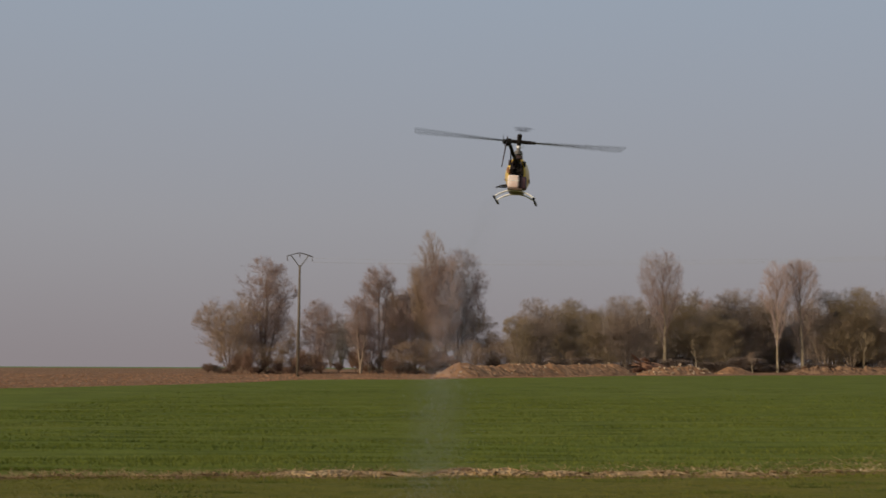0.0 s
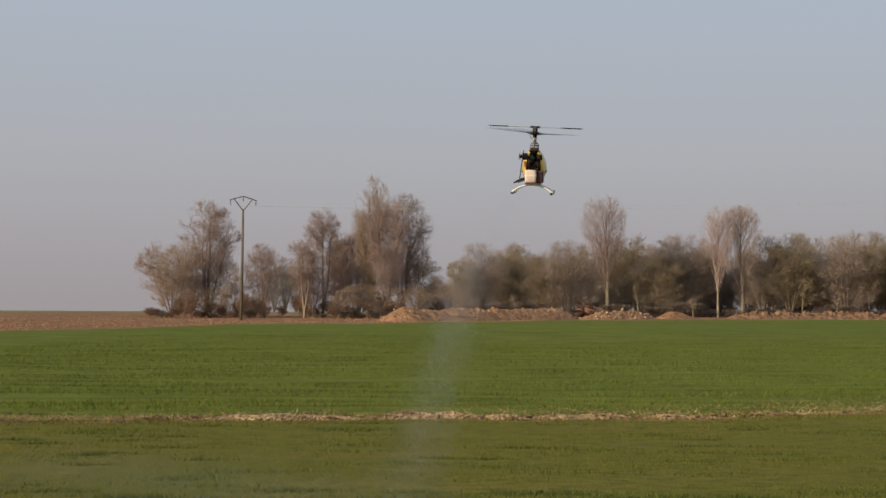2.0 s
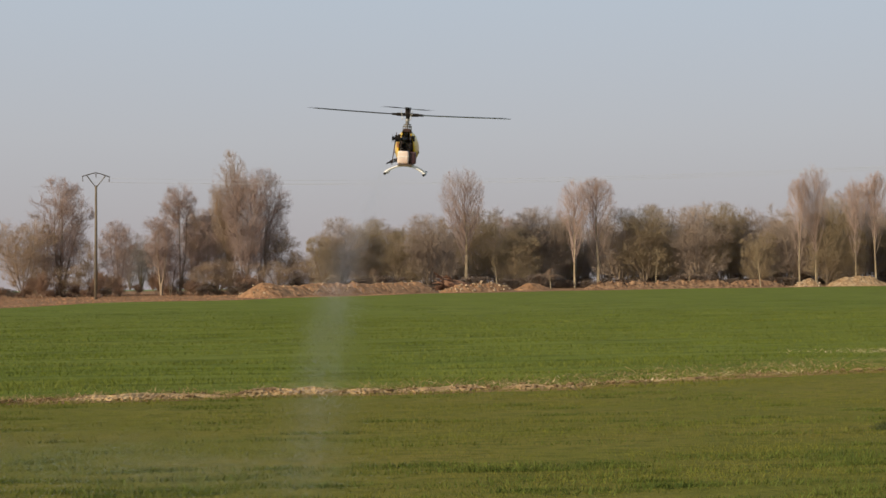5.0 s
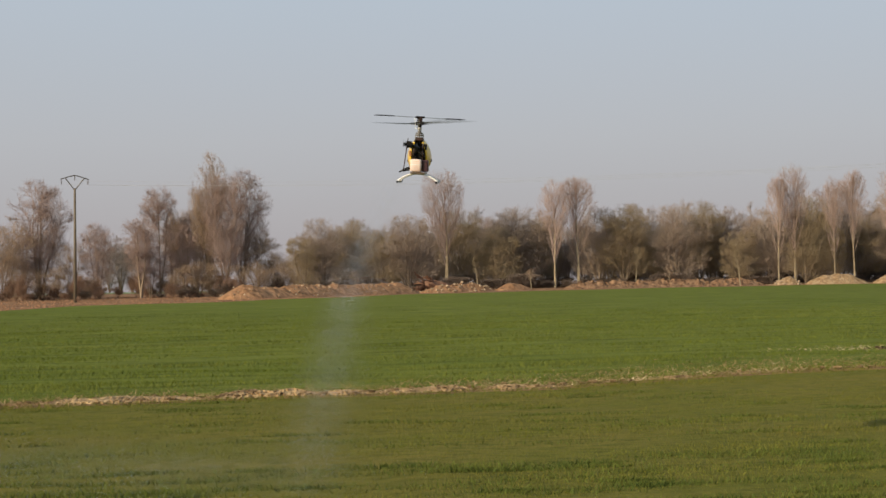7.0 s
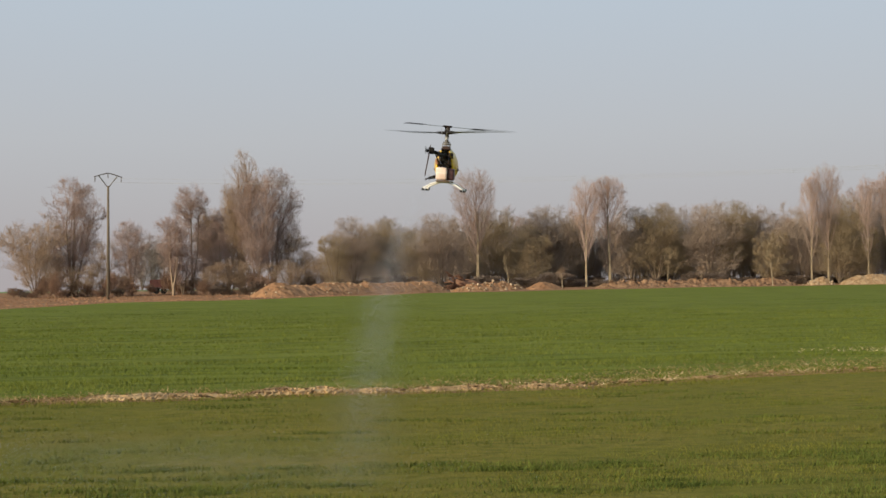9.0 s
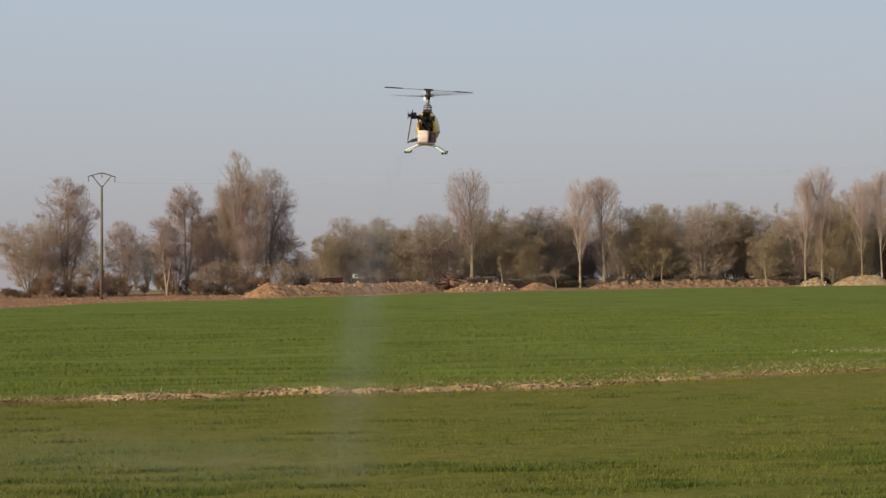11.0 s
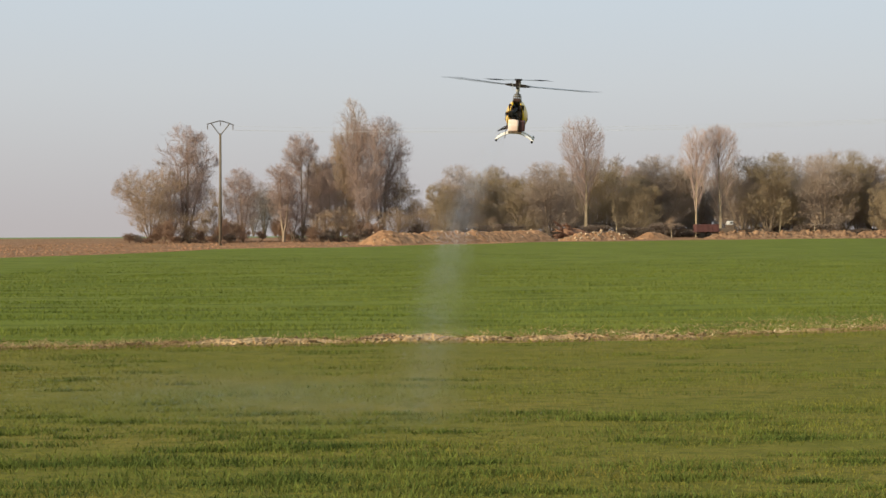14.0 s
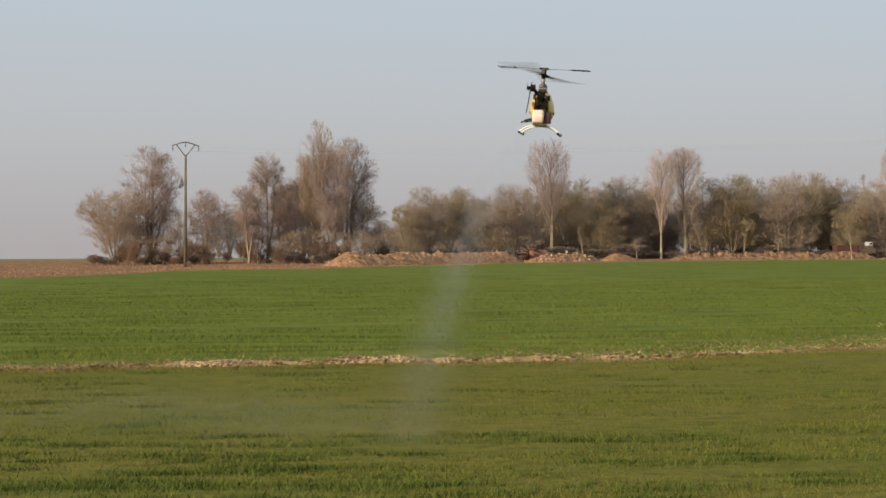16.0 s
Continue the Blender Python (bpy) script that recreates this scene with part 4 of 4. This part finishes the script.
part("bearing_block", bm, M_CARBON, heli)
for px_, py_ in ((-0.036, -0.01), (0.036, -0.01), (-0.02, 0.034), (0.02, 0.034)):
    bm = bmesh.new()
    tube(bm, [(px_, py_, 0.27), (px_ * 0.8, py_, 0.385)], 0.0036, 6)
    part("push_rod", bm, M_ALU, heli)
for px_ in (-0.046, 0.046):
    bm = bmesh.new()
    box(bm, (px_, 0.01, 0.275), (0.022, 0.042, 0.038), 0.003)
    part("servo", bm, M_BLACK, heli)
bm = bmesh.new()
tube(bm, [(0, 0, 0.285), (0, 0, 0.297)], 0.058, 24)
part("main_gear", bm, M_BLACK, heli)
for k in range(5):
    bm = bmesh.new()
    o = -0.02 + 0.011 * k
    tube(bm, [(o, -0.05, 0.31 - 0.01 * k), (o - 0.012, -0.085, 0.27), (o + 0.01, -0.075, 0.235)], 0.003, 5)
    part("cable", bm, M_BLACK, heli)

# tail
bm = bmesh.new()
tube(bm, [(0, -0.05, 0.285), (0, -0.95, 0.292)], 0.012, 12)
part("tail_boom", bm, M_BLACK, heli, "black tail boom", smooth=True)
for sx_ in (-1, 1):
    bm = bmesh.new()
    tube(bm, [(sx_ * 0.036, -0.09, 0.215), (sx_ * 0.008, -0.66, 0.286)], 0.0045, 6)
    part("boom_strut", bm, M_BLACK, heli)
bm = bmesh.new()
box(bm, (-0.004, -0.955, 0.295), (0.034, 0.05, 0.045), 0.006)
tube(bm, [(-0.033, -0.955, 0.295), (0.0, -0.955, 0.295)], 0.009, 10)
part("tail_gearbox", bm, M_BLACK, heli)
bm = bmesh.new()
outline = [(-0.94, 0.328), (-0.965, 0.335), (-0.985, 0.285), (-1.025, 0.135), (-1.015, 0.12), (-1.0, 0.135), (-0.95, 0.26)]
a = [bm.verts.new((-0.0135 - 0.10 * (0.30 - z_), y_, z_)) for y_, z_ in outline]
b = [bm.verts.new((-0.0180 - 0.10 * (0.30 - z_), y_, z_)) for y_, z_ in outline]
bm.faces.new(a)
bm.faces.new(b[::-1])
for k in range(len(a)):
    bm.faces.new((a[k], a[(k + 1) % len(a)], b[(k + 1) % len(b)], b[k]))
part("tail_fin", bm, M_CARBON, heli, "swept black tail fin")
tail_rotor = tagged(empty("tail_rotor"), "small black tail rotor")
tail_rotor.parent = heli
bm = bmesh.new()
box(bm, (0, 0, 0), (0.016, 0.03, 0.02), 0.003)
part("tail_hub", bm, M_BLACK, tail_rotor)
for s_ in (-1, 1):
    bm = bmesh.new()
    box(bm, (0, s_ * 0.072, 0), (0.003, 0.105, 0.024), 0.001, pose(0, 0, 0, 0, 0, 0))
    part("tail_blade", bm, M_BLADE, tail_rotor)

# main rotor
rotor = tagged(empty("main_rotor"), "two-bladed black main rotor with stabiliser paddles")
rotor.parent = heli
bm = bmesh.new()
box(bm, (0, 0, 0.0), (0.05, 0.026, 0.022), 0.004)
box(bm, (0, 0, 0.046), (0.024, 0.070, 0.014), 0.004)
box(bm, (0, 0, 0.018), (0.022, 0.036, 0.044), 0.006)
tube(bm, [(0, 0, -0.05), (0, 0, 0.0)], 0.011, 10, taper=0.018)
part("hub", bm, M_BLACK, rotor)
for s_ in (-1, 1):
    bm = bmesh.new()
    box(bm, (s_ * 0.014, 0, 0.022), (0.006, 0.026, 0.05), 0.002)
    part("hub_plate", bm, M_CARBON, rotor)
bm = bmesh.new()
tube(bm, [(0, 0, -0.048), (0, 0, -0.030)], 0.017, 12)
part("washout_ring", bm, M_ALU, rotor, "bright metal washout ring")
for s_ in (-1, 1):
    bm = bmesh.new()
    tube(bm, [(s_ * 0.022, 0, 0), (s_ * 0.085, 0, 0)], 0.013, 10)
    box(bm, (s_ * 0.098, 0, 0), (0.045, 0.032, 0.017), 0.004)
    part("blade_grip", bm, M_BLACK, rotor)
    bm = bmesh.new()
    top_, low_ = [], []
    stations = [(0.09, 0.030), (0.13, 0.052), (0.20, 0.058), (0.45, 0.058), (0.72, 0.058), (0.76, 0.054), (0.768, 0.04)]
    for q, chord in stations:
        cone = 0.012 * (q / 0.77) ** 1.5
        row = []
        for cx_, th in ((-0.62, 0.0), (-0.2, 0.0032), (0.2, 0.0042), (0.38, 0.0)):
            row.append((s_ * q, s_ * cx_ * chord, cone, th))
        top_.append([bm.verts.new((x_, y_, z_ + th_ + 0.0004)) for x_, y_, z_, th_ in row])
        low_.append([bm.verts.new((x_, y_, z_ - th_ - 0.0004)) for x_, y_, z_, th_ in row])
    for grid, flip in ((top_, 1), (low_, -1)):
        for g1, g2 in zip(grid, grid[1:]):
            for k in range(3):
                bm.faces.new((g1[k], g1[k + 1], g2[k + 1], g2[k])[::flip])
    for k in (0, 3):
        for i in range(len(stations) - 1):
            bm.faces.new((top_[i][k], top_[i + 1][k], low_[i + 1][k], low_[i][k]))
    for i in (0, -1):
        bm.faces.new(top_[i] + low_[i][::-1])
    part("rotor_blade", bm, M_BLADE, rotor, "long black rotor blade")
    bm = bmesh.new()
    tube(bm, [(0, 0, 0.045), (0, s_ * 0.215, 0.045)], 0.0028, 6)
    part("stabiliser_rod", bm, M_ALU, rotor)
    bm = bmesh.new()
    box(bm, (0, s_ * 0.276, 0.045), (0.042, 0.138, 0.007), 0.003)
    part("paddle", bm, M_BLACK, rotor, "black stabiliser paddle")
    bm = bmesh.new()
    tube(bm, [(s_ * 0.03, 0.022, -0.04), (s_ * 0.045, 0.024, 0.03)], 0.0025, 6)
    part("pitch_link", bm, M_ALU, rotor)

# ---- exhaust smoke: drifting puffs of fine soot and oil mist ----
PUFFS = 15          # the last six drift off low over the grass


def puff(k):
    f = k / 8
    n = int(30000 - 15000 * f) if f <= 1 else 24000
    sxy, sz = (0.045 + 0.125 * f, 0.16 + 0.05 * f) if f <= 1 else (0.45 + 0.5 * (f - 1), 0.09)
    c = np.stack((rng.normal(0, sxy, n), rng.normal(0, sxy, n), rng.uniform(-1, 1, n) * sz * 1.6 + rng.normal(0, sz * 0.3, n)), -1)
    c[:, 0] += 0.55 * c[:, 2] * (1 - 0.7 * min(f, 1))
    d = rng.normal(0, 1, (n, 3, 3)) * (0.00052 + 0.00016 * min(f, 1))
    v = (c[:, None, :] + d).reshape(-1, 3)
    ob = link_mesh("smoke_puff", v, np.arange(3 * n).reshape(n, 3), M_SMOKE)
    return tagged(ob, "thin bluish-grey exhaust smoke drifting down from the helicopter", "smoke", "exhaust smoke", "stuff")


puffs = [puff(k) for k in range(PUFFS)]

# ---- small truck that passes behind the heaps ----
van = tagged(empty("utility_truck"), "small truck with dulled white cab and darkened red body behind heaps", "truck")
bm = bmesh.new()
box(bm, (0.45, 0, 1.74), (0.55, 1.1, 0.45), 0.09)
part("cab", bm, M_VAN, van, "white cab")
for s_ in (-1, 1):
    bm = bmesh.new()
    box(bm, (0.50, s_ * 0.545, 1.78), (0.28, 0.03, 0.20), 0.01)
    part("side_window", bm, M_VANGLASS, van)
# unseen lower body, added and coloured dark to blend with the shadows there
bm = bmesh.new()
box(bm, (0, 0, 0.85), (2.2, 1.2, 0.60), 0.10)
box(bm, (0.45, 0, 1.34), (0.8, 1.1, 0.42), 0.04)
part("chassis", bm, M_ENGINE, van, "added lower body, dark like the shade around it")
bm = bmesh.new()
box(bm, (-2.35, 0, 1.16), (2.7, 1.5, 0.90), 0.05)
bed = part("cargo_body", bm, M_REDBED, van, "darkened red cargo body")
for k in range(5):
    bm = bmesh.new()
    box(bm, (-3.45 + 0.55 * k, -0.765, 1.16), (0.06, 0.04, 0.86), 0.01)
    part("rib", bm, M_REDBED, bed)
bm = bmesh.new()
box(bm, (-1.6, 0, 0.62), (4.0, 0.8, 0.16), 0.02)
part("frame_rail", bm, M_ENGINE, van)
for wx in (-3.0, -2.2, 0.75):
    for s_ in (-1, 1):
        bm = bmesh.new()
        tube(bm, [(wx, s_ * 0.62, 0.33), (wx, s_ * 0.82, 0.33)], 0.33, 18)
        part("wheel", bm, M_BLACK, van)

# ---- movement ----
# seconds, place, nose-up, right-down and turn of the helicopter in degrees, and angle of the rotor
FLIGHT = (
    (0, 0.540, 9.803, 2.704, -0.9, 3.8, -6.6, 8),
    (0.5, 0.707, 9.814, 2.549, -0.5, 2.6, -7.4, 79),
    (1, 0.884, 9.873, 2.464, 5.0, 2.1, -7.5, -13),
    (1.5, 0.996, 9.885, 2.415, 6.7, 2.9, -8.5, -39),
    (2, 1.081, 9.873, 2.371, 6.0, 2.1, -9.5, 78),
    (2.5, 1.094, 9.844, 2.389, 3.9, 3.0, -9.5, -73),
    (3, 1.094, 9.834, 2.420, 1.5, 4.2, -9.5, -67),
    (3.5, 1.107, 9.733, 2.412, 1.8, 4.6, -11.9, -69),
    (4, 1.129, 9.746, 2.367, 3.1, 3.9, -11.6, -75),
    (4.5, 1.138, 9.874, 2.322, 4.6, 2.5, -11.0, -34),
    (5, 1.193, 9.961, 2.328, 6.0, 3.2, -10.0, -19),
    (7.5, 1.458, 10.014, 2.237, 4.4, 2.6, -12.8, -78),
    (8, 1.410, 10.130, 2.194, 4.2, 4.2, -13.5, -65),
    (8.5, 1.418, 10.112, 2.175, 2.9, 4.2, -13.6, -51),
    (11, 1.358, 10.335, 2.516, 5.5, 3.2, -12.7, -71),
    (11.5, 1.219, 10.441, 2.515, 6.0, 3.5, -13.5, -75),
    (12, 1.134, 10.667, 2.482, 6.6, 4.8, -12.8, -78),
    (12.5, 1.128, 10.619, 2.419, 4.1, 3.2, -12.3, -74),
    (13, 1.158, 10.669, 2.373, 5.4, 2.8, -11.1, -65),
    (13.5, 1.170, 10.771, 2.312, 7.1, 3.9, -10.6, -64),
    (14, 1.224, 10.937, 2.257, 8.1, 3.9, -8.5, -40),
    (14.5, 1.285, 10.875, 2.163, 7.3, 2.9, -9.9, 85),
    (15, 1.334, 10.681, 2.139, 6.4, 3.6, -9.8, 82),
    (15.5, 1.403, 10.353, 2.234, 4.0, 3.5, -11.1, 89),
    (16, 1.549, 9.930, 2.394, 2.1, 4.0, -12.3, 80),
)


def flight_at(t):
    cols = np.array(FLIGHT)
    return [float(np.interp(t, cols[:, 0], cols[:, k])) for k in range(1, 7)]


def motions():
    walk(heli, [(t, pose(x_, y_, z_, a_, b_, c_)) for t, x_, y_, z_, a_, b_, c_, _ in FLIGHT])
    # the rotor turns between known angles, less than a quarter turn from row to row
    disc = pose(0, 0, 0.465, 0, 1.0, 0)            # the disc leans a little to the right of the mast
    rows, angle = [], float(FLIGHT[0][7])
    for (t0, *_, p0), (t1, *_, p1) in zip(FLIGHT, FLIGHT[1:]):
        steps = round((t1 - t0) * FPS)
        total = round(72 * steps / 180) * 180 + (p1 - p0 + 90) % 180 - 90
        for k in range(steps):
            rows.append((t0 + k / FPS, disc @ pose(0, 0, 0, 0, 0, angle + total * k / steps)))
        angle += total
    rows.append((16.0, disc @ pose(0, 0, 0, 0, 0, angle)))
    walk(rotor, rows)
    walk(tail_rotor, [(k / FPS, pose(-0.034, -0.955, 0.295, 84 * k, 0, 0)) for k in range(481)])
    # each puff hangs below where the helicopter was a moment ago
    for k, ob in enumerate(puffs):
        f = k / 8
        rows = []
        for s in range(65):
            t = s * 0.25
            x_, y_, z_, a_, b_, c_ = flight_at(max(0.0, t - 1.1 * f - 2.0 * max(0.0, f - 1)))
            top = z_ - 0.10
            rows.append((t, pose(x_ - 0.22 - 0.46 * f ** 0.6 - 3.6 * max(0.0, f - 1) + 0.05 * f * math.sin(1.9 * t + 2.6 * k), y_ - 0.20 + 0.2 * f + 2.6 * max(0.0, f - 1), top * max(0.0, 1 - f) + 0.16 * min(1.0, f), 0, 0, 4 * math.sin(0.9 * t + k))))
        walk(ob, rows)
    walk(van, [(0.0, pose(14.0 - 9.74 * 11.0, 157, 0, 0, 0, 0)), (15.0, pose(52.8, 157, 0, 0, 0, 0)), (16.0, pose(63.4, 157, 0, 0, 0, 0))])


motions()
